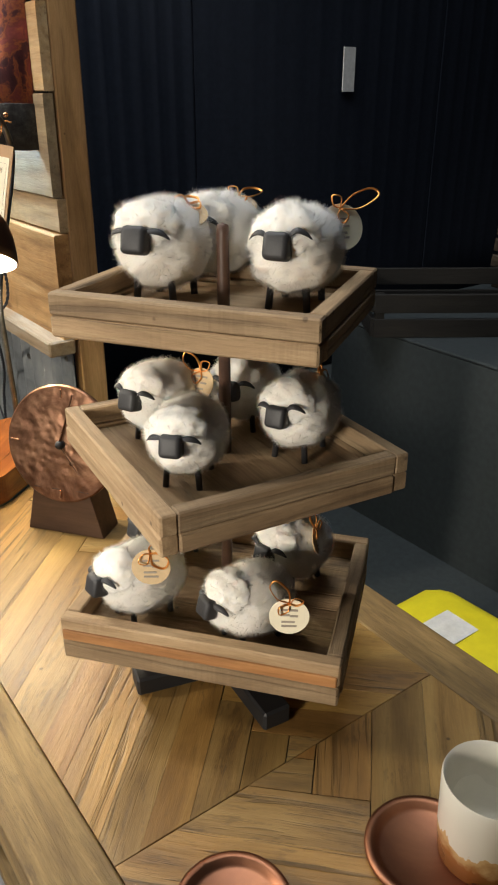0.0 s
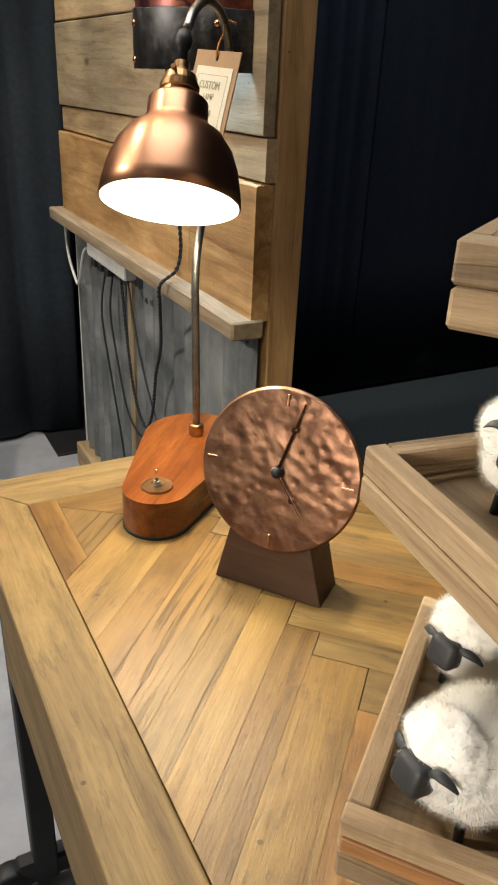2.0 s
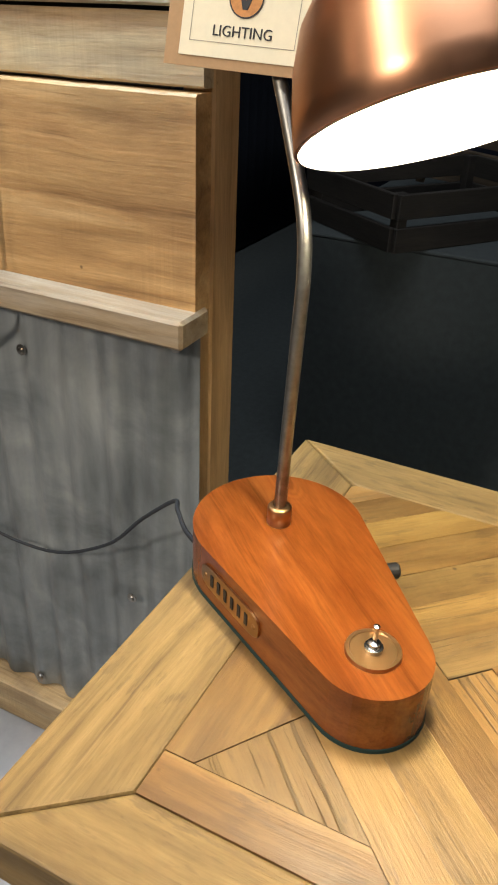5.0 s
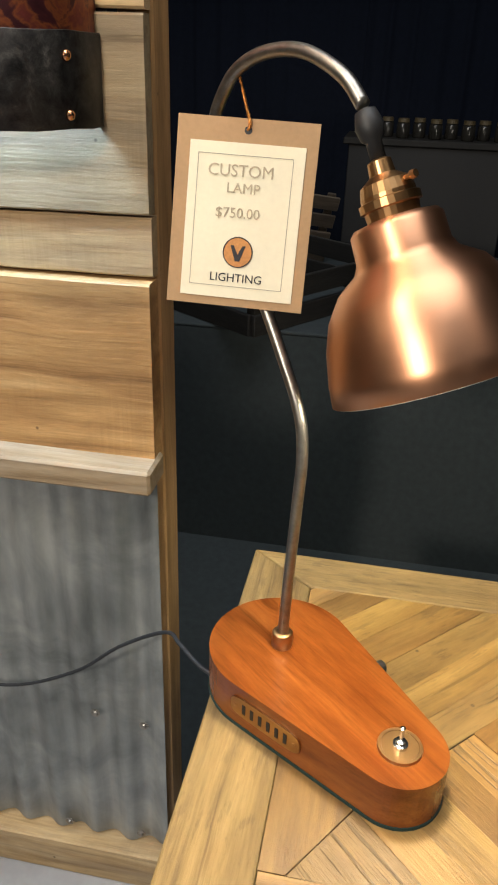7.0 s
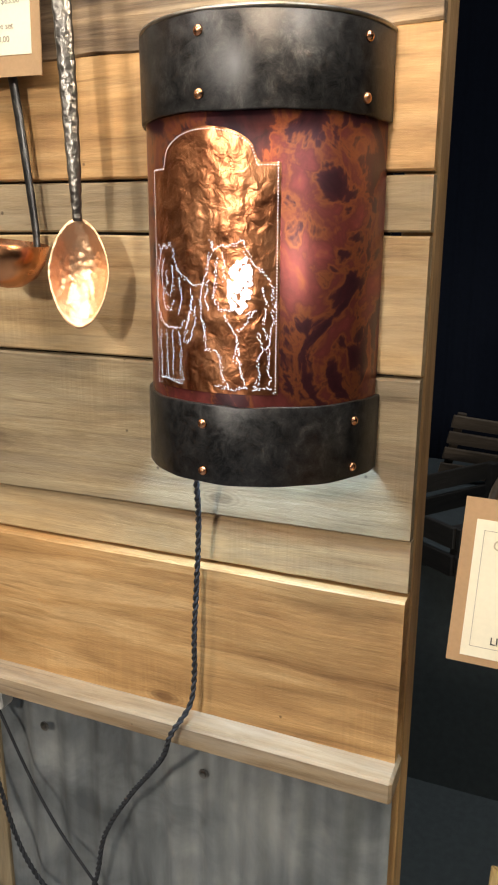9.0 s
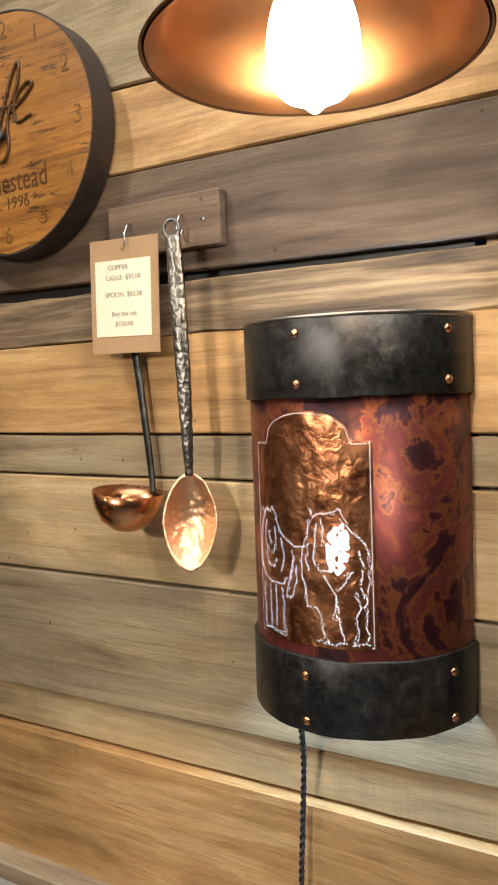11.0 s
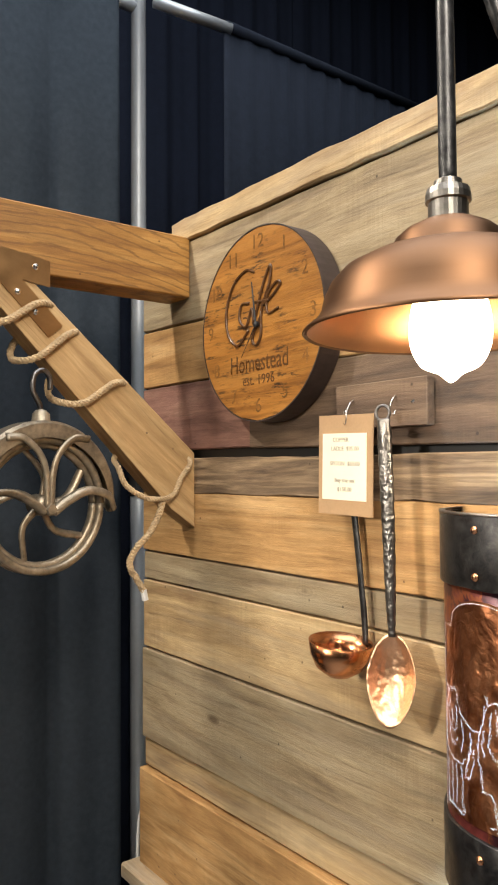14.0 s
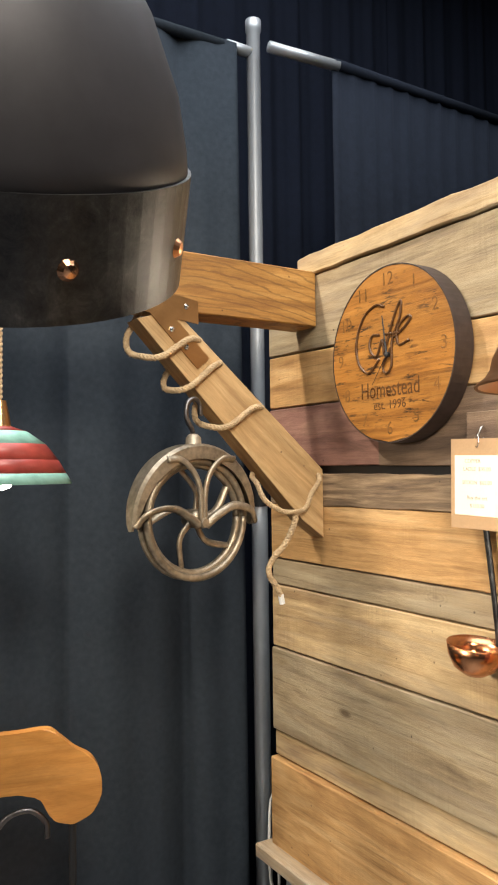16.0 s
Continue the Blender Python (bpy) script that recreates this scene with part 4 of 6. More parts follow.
sheep(1, 0.500, 0.690, F2, 215, 0.86)
sheep(2, 0.332, 0.668, F3, 183, 0.90)
sheep(0, 0.410, 0.558, F3, 178, 0.88)
sheep(1, 0.520, 0.615, F3, 190, 0.88)
sheep(0, 0.425, 0.755, F3, 190, 0.88)
KRAFT_TAG = "round kraft card tag tied with copper ribbon"
swing_tag(0.319, 0.612, 0.972, -36, tilt=6, loop=-40, reach=0.022, card=M_KRAFT_PALE, label=KRAFT_TAG)
swing_tag(0.412, 0.490, 0.940, -38, tilt=4, loop=125, reach=0.030)
swing_tag(0.425, 0.682, 1.322, -30, 0.019, 58, loop=60, reach=0.012, card=M_KRAFT_PALE, label=KRAFT_TAG)
swing_tag(0.557, 0.596, 1.308, -20, 0.024, 20, loop=20, reach=0.046)
swing_tag(0.512, 0.712, 1.322, -20, 0.018, 62, loop=20, reach=0.030, card=M_KRAFT_PALE, label=KRAFT_TAG)
swing_tag(0.437, 0.690, 1.133, -65, 0.018, 20, loop=150, reach=0.030, card=M_KRAFT_PALE, label=KRAFT_TAG)
swing_tag(0.537, 0.590, 1.140, 40, 0.018, 25, loop=60, reach=0.014, card=M_KRAFT_PALE, label=KRAFT_TAG)
swing_tag(0.530, 0.582, 0.945, 35, 0.018, 15, loop=100, reach=0.022, card=M_KRAFT_PALE, label=KRAFT_TAG)


# ---- hammered copper clock ----
clock = thing("copper_clock", pose(0.400, 1.067, TOP, 0, 0, -52.5), "round hammered copper clock on a dark wooden wedge", "clock")
wedge = prism(bmesh.new(), [(-0.070, 0), (0.070, 0), (0.050, 0.085), (-0.050, 0.085)], -0.055, 0.0, Matrix(((1, 0, 0, 0), (0, 0, -1, 0), (0, 1, 0, 0), (0, 0, 0, 1))), 0.0015)
part("base", wedge, M_WALNUT, clock, "dark walnut wedge base")
DISC = pose(0, 0.016, 0.158, 90 - 12, 0, 0)
bm = lathe(bmesh.new(), [(0, 0.0), (0.02, 0), (0.04, 0), (0.06, 0), (0.08, 0), (0.0955, 0), (0.098, -0.002), (0.098, -0.006), (0, -0.006)], 72)
for v in bm.verts:
    if v.co.z > -0.001:
        v.co.z += 0.0006 * noise.noise(v.co * 60)
part("dial", bm, M_COPPER_CLOCK, clock, "hammered copper dial", smooth=False, m=DISC)
part("hub", lathe(bmesh.new(), [(0, 0.012), (0.005, 0.011), (0.0075, 0.006), (0.0075, 0.0), (0, 0)], 18), M_BLACK, clock, smooth=True, m=DISC)
for nm, ang, ln in (("minute_hand", 75, 0.088), ("hour_hand", -52, 0.058)):
    bm = tubed([(0, 0, 0.006), (ln * 0.5, 0, 0.006), (ln, 0, 0.006)], lambda f: 0.0022 - 0.001 * f, 8, 0.5)
    lathe(bm, [(0, 0.001), (0.0042, 0.0), (0, -0.001)], 10, Matrix.Translation((ln * 0.62, 0, 0.006)))
    part(nm, bm, M_HAND, clock, "dark bronze clock hand", m=DISC @ pose(0, 0, 0, 0, 0, ang))
for ang in (0, 90, 180, 270):
    part("hour_mark", boxed((0.084, 0, 0.0015), (0.014, 0.003, 0.002), 0.0005), M_RIVET, clock, m=DISC @ pose(0, 0, 0, 0, 0, ang))


# ---- copper desk lamp ----
U = Vector((-0.662, -0.75, 0)).normalized()
lamp_m = Matrix(((U.x, -U.y, 0, 0.453), (U.y, U.x, 0, 1.400), (0, 0, 1, TOP), (0, 0, 0, 1)))
desk_lamp = thing("desk_lamp", lamp_m, "lit copper desk lamp on a varnished cherry wood base", "lamp")
D, RA, RB = 0.176, 0.081, 0.047


def teardrop(grow=0.0, n=20):
    ra, rb = RA + grow, RB + grow
    th = math.acos((ra - rb) / D)
    out = [(ra * math.cos(th + (2 * math.pi - 2 * th) * i / (2 * n)), ra * math.sin(th + (2 * math.pi - 2 * th) * i / (2 * n))) for i in range(2 * n + 1)]
    out += [(D + rb * math.cos(-th + 2 * th * i / n), rb * math.sin(-th + 2 * th * i / n)) for i in range(n + 1)]
    return out


part("felt_pad", prism(bmesh.new(), teardrop(0.001), 0.0, 0.004), M_GREEN_FELT, desk_lamp, "dark green felt pad")
part("base", prism(bmesh.new(), teardrop(), 0.004, 0.056, bevel=0.003, seg=3), M_CHERRY, desk_lamp, "varnished cherry teardrop base")
part("neck_cup", lathe(bmesh.new(), [(0.0095, 0.056), (0.0115, 0.056), (0.0115, 0.073), (0.010, 0.075), (0.006, 0.075)], 20), M_BRASS, desk_lamp, "brass cup", smooth=True)
neck = smooth_path([(0, 0, 0.06), (0.004, 0, 0.15), (0.010, 0, 0.25), (0.012, 0, 0.302), (0.003, 0, 0.345), (-0.031, 0, 0.400), (-0.080, 0, 0.470), (-0.124, 0, 0.535), (-0.138, 0, 0.580), (-0.120, 0, 0.615), (-0.096, 0, 0.634), (-0.058, 0, 0.645), (-0.015, 0, 0.645), (0.028, 0, 0.630), (0.0515, 0, 0.611)], 7)
part("neck", tubed(neck, 0.0058, 14), M_STEEL_PIPE, desk_lamp, "bent raw steel tube", smooth=True)
AX = Vector((0.443, 0.062, -0.894)).normalized()  # from the joint towards the open end
J = Vector((0.0608, -0.0013, 0.5976))
zax = -AX
xax = Vector((0, 1, 0)).cross(zax).normalized()
yax = zax.cross(xax)
SH = Matrix(((xax.x, yax.x, zax.x, J.x), (xax.y, yax.y, zax.y, J.y), (xax.z, yax.z, zax.z, J.z), (0, 0, 0, 1)))
part("ball_joint", lathe(bmesh.new(), [(0, 0.014), (0.008, 0.011), (0.011, 0.0), (0.009, -0.009), (0.006, -0.012), (0.006, -0.026), (0, -0.026)], 18), M_BLACK, desk_lamp, "black swivel joint", smooth=True, m=SH)
part("socket", lathe(bmesh.new(), [(0.005, -0.024), (0.009, -0.026), (0.010, -0.036), (0.019, -0.042), (0.021, -0.050), (0.021, -0.053), (0.0235, -0.054), (0.0235, -0.060), (0.021, -0.061), (0.020, -0.070), (0.0, -0.070)], 28), M_BRASS, desk_lamp, "knurled brass socket", smooth=False, m=SH)
part("thumb_screw", lathe(bmesh.new(), [(0, 0.012), (0.003, 0.012), (0.0035, 0.008), (0.002, 0.006), (0.002, 0), (0, 0)], 10), M_BRASS, desk_lamp, m=SH @ pose(0.018, 0, -0.045, 0, 90, 0))
prof = [(0.021, -0.068), (0.032, -0.070), (0.0355, -0.074), (0.0365, -0.094), (0.040, -0.101), (0.056, -0.112), (0.069, -0.130), (0.077, -0.151), (0.0822, -0.176), (0.0840, -0.193)]
shade = part("shade", lathe(bmesh.new(), prof + [(r - 0.0012, z - 0.0004) for r, z in prof[::-1]], 64), M_COPPER_SHADE, desk_lamp, "bell-shaped copper shade", smooth=True, m=SH)
# lining added in white, so the bulb's light washes out the inside
part("lining", lathe(bmesh.new(), [(r - 0.0022, z - 0.0010) for r, z in prof[4:]], 64), M_WHITE_LINING, desk_lamp, "white lining, added so that the lit inside of the shade whites out", smooth=True, m=SH)
part("bulb", lathe(bmesh.new(), [(0, -0.165), (0.012, -0.162), (0.022, -0.148), (0.024, -0.132), (0.018, -0.112), (0.012, -0.098), (0.012, -0.072)], 24), M_BULB, desk_lamp, "glowing bulb", smooth=True, m=SH)
# toggle switch in a brass coin
part("coin", lathe(bmesh.new(), [(0, 0.0585), (0.018, 0.0585), (0.0185, 0.0592), (0.0215, 0.0592), (0.022, 0.057), (0.022, 0.055)], 36), M_BRASS, desk_lamp, "brass coin plate", m=pose(0.176, 0, 0))
part("toggle", lathe(bmesh.new(), [(0.0075, 0.058), (0.0075, 0.062), (0.005, 0.0625), (0.005, 0.066), (0.0018, 0.067), (0.0026, 0.082), (0.0, 0.083)], 14), M_CHROME, desk_lamp, "chrome toggle switch", smooth=False, m=pose(0.176, 0, 0))
# brass port plate on the side, dimmer knob on the other
th = math.acos((RA - RB) / D)


def side_pose(s, along, z, out):
    """On the straight flank s (+1, -1): along from the wide end, height z, out from the wood."""
    nx, ny = math.cos(th), s * math.sin(th)
    tx, ty = math.sin(th), -s * math.cos(th)
    px, py = nx * (RA + out) + tx * along, ny * (RA + out) + ty * along
    return Matrix(((tx, 0, nx, px), (ty, 0, ny, py), (0, 1, 0, z), (0, 0, 0, 1)))


plate_side = 1 if (lamp_m @ Vector((0.09, 0.07, 0))).x < (lamp_m @ Vector((0.09, -0.07, 0))).x else -1
pl = [(0.046 * math.copysign(abs(math.cos(a)) ** 0.35, math.cos(a)), 0.0125 * math.copysign(abs(math.sin(a)) ** 0.6, math.sin(a))) for a in (2 * math.pi * i / 32 for i in range(32))]
plate = part("port_plate", prism(bmesh.new(), pl, 0.0, 0.002), M_BRASS, desk_lamp, "brass plate with six charging ports", m=side_pose(plate_side, 0.045, 0.032, 0.0003))
for i in range(6):
    part("port", boxed((-0.0275 + 0.011 * i, 0, 0.0021), (0.0042, 0.0125, 0.0012)), M_BLACK, plate)
for sx in (-1, 1):
    part("screw", lathe(bmesh.new(), [(0, 0.0032), (0.0024, 0.0026), (0.0028, 0.002), (0, 0.002)], 10), M_BRASS, plate, m=pose(sx * 0.039, 0, 0))
part("knob", lathe(bmesh.new(), [(0.003, 0), (0.003, 0.008), (0.0075, 0.008), (0.0078, 0.020), (0.006, 0.022), (0, 0.022)], 16), M_BLACK, desk_lamp, "black dimmer knob", smooth=False, m=side_pose(-plate_side, 0.055, 0.030, 0))
cord = smooth_path([(0.425, 1.472, 0.780), (0.440, 1.495, 0.780), (0.475, 1.525, 0.772), (0.52, 1.558, 0.745), (0.58, 1.645, 0.650), (0.62, 1.738, 0.545), (0.64, 1.870, 0.470), (0.642, 2.02, 0.479), (0.642, 2.118, 0.566), (0.642, 2.20, 0.68), (0.645, 2.28, 0.835)], 6)
bm = tubed(cord, 0.0026, 8)
bm.transform(lamp_m.inverted())
part("power_cord", bm, M_WIRE, desk_lamp, "black power cord", smooth=True)

# price tag on the lamp neck
lamp_tag = thing("price_tag", Matrix(((0.05, 0, -1, 0.507), (-1, 0, -0.05, 1.466), (0, 1, 0, 1.271), (0, 0, 0, 1))) @ pose(0, 0, 0, 0, 0, -2) @ Matrix.Scale(1.085, 4) @ pose(0, 0.066, 0, -13, 0, 0) @ pose(0, -0.066, 0), "kraft card price tag with cream paper, hung from the desk lamp", "price tag")
part("card", boxed((0, 0, 0), (0.116, 0.150, 0.0014)), M_KRAFT, lamp_tag, "kraft card")
part("paper", boxed((0.001, -0.006, 0.0012), (0.095, 0.124, 0.0008)), M_CREAM, lamp_tag, "cream paper")
for c, s in (((0, 0.0465, 0.0018), (0.078, 0.0004, 0.0002)), ((0, -0.0585, 0.0018), (0.078, 0.0004, 0.0002)), ((-0.039, -0.006, 0.0018), (0.0004, 0.105, 0.0002)), ((0.039, -0.006, 0.0018), (0.0004, 0.105, 0.0002))):
    part("printed_line", boxed(c, s), M_INK_GREY, lamp_tag)
lettering("CUSTOM", 0.0135, pose(-0.003, 0.034, 0.002), M_INK_FAINT, lamp_tag)
lettering("LAMP", 0.0115, pose(0.0, 0.0205, 0.002), M_INK_FAINT, lamp_tag)
lettering("$750.00", 0.0115, pose(-0.003, 0.001, 0.002), M_INK_FAINT, lamp_tag)
lettering("LIGHTING", 0.0098, pose(0.0, -0.0515, 0.002), M_INK, lamp_tag)
emblem = part("emblem", lathe(bmesh.new(), [(0, 0.002), (0.0135, 0.002), (0.0135, 0.0016)], 28), M_EMBLEM, lamp_tag, "round printed emblem", m=pose(0, -0.030, 0) @ Matrix.Diagonal((0.92, 0.92, 1, 1)))
part("ring", lathe(bmesh.new(), [(0.0128, 0.0023), (0.0138, 0.0023), (0.0138, 0.0018)], 28), M_INK, emblem)
part("mark", prism(bmesh.new(), [(-0.007, 0.006), (-0.004, 0.006), (0, -0.002), (0.004, 0.006), (0.007, 0.006), (0.002, -0.008), (-0.002, -0.008)], 0.0021, 0.0024), M_INK, emblem)
part("hole", lathe(bmesh.new(), [(0, 0.0009), (0.0032, 0.0009), (0.0032, 0.0007)], 14), M_BLACK, lamp_tag, m=pose(0, 0.066, 0))
part("string", twisted(bmesh.new(), smooth_path([(0, 0.066, 0.001), (0.001, 0.072, 0.003), (-0.003, 0.083, 0.001), (-0.007, 0.094, -0.004), (-0.012, 0.107, -0.006), (-0.018, 0.113, -0.014), (-0.018, 0.113, -0.024)], 6), 0.0016, 160), M_RIBBON, lamp_tag, "gold twisted string")

# ---- sconce: half drum of torched copper with black steel bands ----
SC = pose(FACE, 1.802, 0.0)
sconce = thing("wall_sconce", SC, "half-drum copper wall sconce with black bands and lit panel", "wall lamp")
H0, H1, H2, H3 = 1.327, 1.418, 1.722, 1.812
A0, A1 = radians(89), radians(271)
part("body", lathe(bmesh.new(), [(0.143, H0 + 0.01), (0.143, H3 - 0.01), (0.1418, H3 - 0.01), (0.1418, H0 + 0.01)], 72, None, A0, A1), M_COPPER_BODY, sconce, "torched red-brown copper drum", smooth=True)
for z0, z1 in ((H0, H1), (H2, H3)):
    bm = lathe(bmesh.new(), [(0.1425, z0), (0.1475, z0), (0.148, z0 + 0.001), (0.148, z1 - 0.001), (0.1475, z1), (0.1425, z1)], 72, None, A0, A1)
    for v in bm.verts:
        v.co += Vector((v.co.x, v.co.y, 0)).normalized() * 0.0012 * noise.noise(v.co * 25)
        if abs(v.co.z - z0) < 0.002 or abs(v.co.z - z1) < 0.002:
            v.co.z += 0.0018 * noise.noise(v.co * 30)
    part("band", bm, M_BLACK_STEEL, sconce, "blackened steel band", smooth=True)
for a in (100, 173, 245):
    for z in (1.341, 1.396, 1.738, 1.796):
        bm = lathe(bmesh.new(), [(0, 0.0045), (0.003, 0.004), (0.0052, 0.002), (0.006, 0), (0, 0)], 12)
        ar = radians(a)
        part("rivet", bm, M_RIVET, sconce, "domed copper rivet", smooth=True, m=pose(0.1478 * math.cos(ar), 0.1478 * math.sin(ar), z, 0, 90, a))
# pierced panel
PA0, PA1, PZ0, PZ1, PZS = 142.0, 207.0, 1.432, 1.708, 1.672


def on_drum(a, z, r):
    return Vector((r * math.cos(radians(a)), r * math.sin(radians(a)), z))


def arch_top(f):
    """Height of the panel's shouldered arch, f from 0 to 1 across."""
    k = abs(2 * f - 1)
    return PZS if k > 0.70 else PZS + 0.004 + (PZ1 - PZS - 0.004) * math.sqrt(1 - (k / 0.70) ** 2)


bm = bmesh.new()
grid = []
for i in range(41):
    f = i / 40
    a = PA0 + (PA1 - PA0) * f
    top = arch_top(f)
    grid.append([bm.verts.new(on_drum(a, PZ0 + (top - PZ0) * j / 36, 0.1446 + 0.0012 * noise.noise(Vector((a * 0.22, j * 0.42, 3))) + 0.0007 * noise.noise(Vector((a * 0.6, j * 1.1, 7))))) for j in range(37)])
for p, q in zip(grid, grid[1:]):
    for j in range(36):
        bm.faces.new((p[j], q[j], q[j + 1], p[j + 1]))
part("pierced_panel", bm, M_COPPER_PANEL, sconce, "embossed copper panel pierced with a cattle outline", smooth=True)


def punched(lines, step, r=0.00135, wobble=0.0, seed=0):
    """Small glowing discs, for lit holes or glare, along lines given as (fraction across, fraction up)."""
    bm = bmesh.new()
    for line in lines:
        pts = [on_drum(PA0 + (PA1 - PA0) * f, PZ0 + (PZ1 - PZ0) * h, 0.1472) for f, h in line]
        carry = 0.0
        for p, q in zip(pts, pts[1:]):
            L = (q - p).length
            s = carry
            while s < L:
                c = p.lerp(q, s / L)
                nrm = Vector((c.x, c.y, 0)).normalized()
                u = Vector((-nrm.y, nrm.x, 0))
                w = Vector((0, 0, 1))
                if wobble:
                    c = c + u * wobble * noise.noise(c * 160 + Vector((seed, 0, 0))) + w * wobble * noise.noise(c * 160 + Vector((0, seed + 9, 0)))
                vs = [bm.verts.new(c + (u * math.cos(k * math.pi / 3) + w * math.sin(k * math.pi / 3)) * r) for k in range(6)]
                bm.faces.new(vs)
                s += step
            carry = s - L
    return bm


border = [(0.02, 0.01), (0.98, 0.01), (0.98, (PZS - PZ0) / (PZ1 - PZ0))] + [(f, (arch_top(f) - PZ0) / (PZ1 - PZ0) - 0.01) for f in [0.98 - 0.96 * k / 30 for k in range(31)]] + [(0.02, 0.01)]
# two horses seen from the front, side by side
left_head = [[(0.065, 0.57), (0.095, 0.545), (0.13, 0.577), (0.17, 0.564), (0.206, 0.577), (0.237, 0.545)], [(0.085, 0.545), (0.045, 0.478), (0.035, 0.38), (0.04, 0.31)],
             [(0.12, 0.52), (0.095, 0.46), (0.11, 0.41), (0.16, 0.38), (0.215, 0.395), (0.235, 0.445), (0.21, 0.50)], [(0.10, 0.386), (0.135, 0.33), (0.20, 0.32), (0.235, 0.36)], [(0.15, 0.47), (0.16, 0.42), (0.19, 0.43)]]
left_body = [[(0.027, 0.345), (0.085, 0.27), (0.18, 0.242), (0.295, 0.254), (0.37, 0.287), (0.40, 0.378), (0.393, 0.41)], [(0.237, 0.527), (0.275, 0.478), (0.35, 0.444), (0.408, 0.425), (0.477, 0.42)],
             [(0.40, 0.378), (0.39, 0.312), (0.35, 0.245), (0.325, 0.196), (0.39, 0.204), (0.415, 0.28), (0.43, 0.345)], [(0.29, 0.45), (0.31, 0.38), (0.28, 0.30)]]
left_legs = [[(0.065, 0.23), (0.073, 0.146), (0.057, 0.063), (0.095, 0.038)], [(0.14, 0.23), (0.15, 0.146), (0.14, 0.046)], [(0.21, 0.23), (0.218, 0.146), (0.206, 0.055)], [(0.275, 0.23), (0.30, 0.163), (0.286, 0.08), (0.313, 0.03)], [(0.057, 0.038), (0.18, 0.03), (0.313, 0.033)]]
right_head = [[(0.553, 0.594), (0.569, 0.552), (0.618, 0.569), (0.695, 0.569), (0.763, 0.594), (0.782, 0.552)], [(0.545, 0.544), (0.515, 0.478), (0.477, 0.41), (0.462, 0.345), (0.492, 0.279), (0.508, 0.212), (0.515, 0.171), (0.607, 0.163), (0.622, 0.096), (0.645, 0.046), (0.676, 0.03)],
              [(0.60, 0.527), (0.58, 0.444), (0.56, 0.378), (0.618, 0.328), (0.695, 0.328)], [(0.645, 0.544), (0.645, 0.444)], [(0.53, 0.44), (0.50, 0.37), (0.53, 0.33)]]
right_body = [[(0.79, 0.544), (0.859, 0.494), (0.924, 0.453), (0.965, 0.41), (0.965, 0.328), (0.955, 0.245), (0.94, 0.196), (0.905, 0.179)], [(0.645, 0.312), (0.695, 0.262), (0.733, 0.212), (0.714, 0.146), (0.752, 0.096)], [(0.79, 0.312), (0.847, 0.328), (0.79, 0.28), (0.74, 0.25)], [(0.89, 0.42), (0.92, 0.35), (0.90, 0.27), (0.93, 0.22)]]
right_legs = [[(0.866, 0.245), (0.897, 0.179), (0.859, 0.146), (0.874, 0.08), (0.847, 0.03)], [(0.94, 0.196), (0.93, 0.113), (0.95, 0.03)], [(0.733, 0.212), (0.744, 0.096), (0.79, 0.03)], [(0.58, 0.03), (0.676, 0.022), (0.79, 0.027)], [(0.828, 0.022), (0.95, 0.027)]]
HORSES = (left_head, left_body, left_legs, right_head, right_body, right_legs)
for seed in (1, 5):
    part("pierced_outline", punched([line for group in HORSES for line in group], 0.0029, 0.00052, 0.0040, seed), M_HOLE_GLOW, sconce, "lit pin holes in the outline of two horses")
# white blob of bulb glare on the panel, made of overlapping glowing discs
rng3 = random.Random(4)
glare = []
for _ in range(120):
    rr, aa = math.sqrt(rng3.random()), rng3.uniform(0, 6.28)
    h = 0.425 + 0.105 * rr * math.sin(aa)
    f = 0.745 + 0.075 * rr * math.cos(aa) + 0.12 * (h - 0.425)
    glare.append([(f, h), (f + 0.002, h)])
part("bulb_glare", punched(glare, 0.05, 0.0023), M_HOLE_GLOW, sconce, "glare of the bulb, drawn as overlapping glowing discs")
part("pierced_border", punched([border], 0.0032, 0.00075), M_HOLE_DIM, sconce, "faintly lit dots punched round the panel edge")
# brighter ring added as the glint along the upper band's edge
part("top_rim", lathe(bmesh.new(), [(0.1405, H3 + 0.0005), (0.1482, H3 + 0.0005), (0.1486, H3 + 0.003), (0.1478, H3 + 0.0045), (0.1405, H3 + 0.0045)], 72, None, A0, A1), M_STEEL_PIPE, sconce, "bright steel ring, added for the glint on the band's top edge", smooth=True)
part("back_plate", boxed((-0.003, 0, (H0 + H3) / 2), (0.004, 0.27, H3 - H0 - 0.02)), M_BLACK_STEEL, sconce)
cordp = [(-0.070, 0.070, H0 + 0.01), (-0.055, 0.073, 1.283), (-0.034, 0.082, 1.221), (-0.030, 0.088, 1.140), (-0.034, 0.091, 1.058), (-0.030, 0.094, 0.990), (-0.040, 0.097, 0.947), (-0.070, 0.112, 0.915), (-0.062, 0.135, 0.860), (-0.030, 0.216, 0.742), (-0.024, 0.268, 0.647), (-0.024, 0.296, 0.536), (-0.022, 0.36, 0.47), (-0.022, 0.45, 0.56), (-0.022, 0.52, 0.83)]
part("cord", twisted(bmesh.new(), smooth_path(cordp, 8), 0.0044, 42), M_WIRE, sconce, "twisted dark cloth cord")


# ---- pendant on a steel bracket ----
pend = thing("pendant_lamp", pose(0.308, 1.690, 0), "lit copper barn pendant on a black steel wall bracket", "lamp")
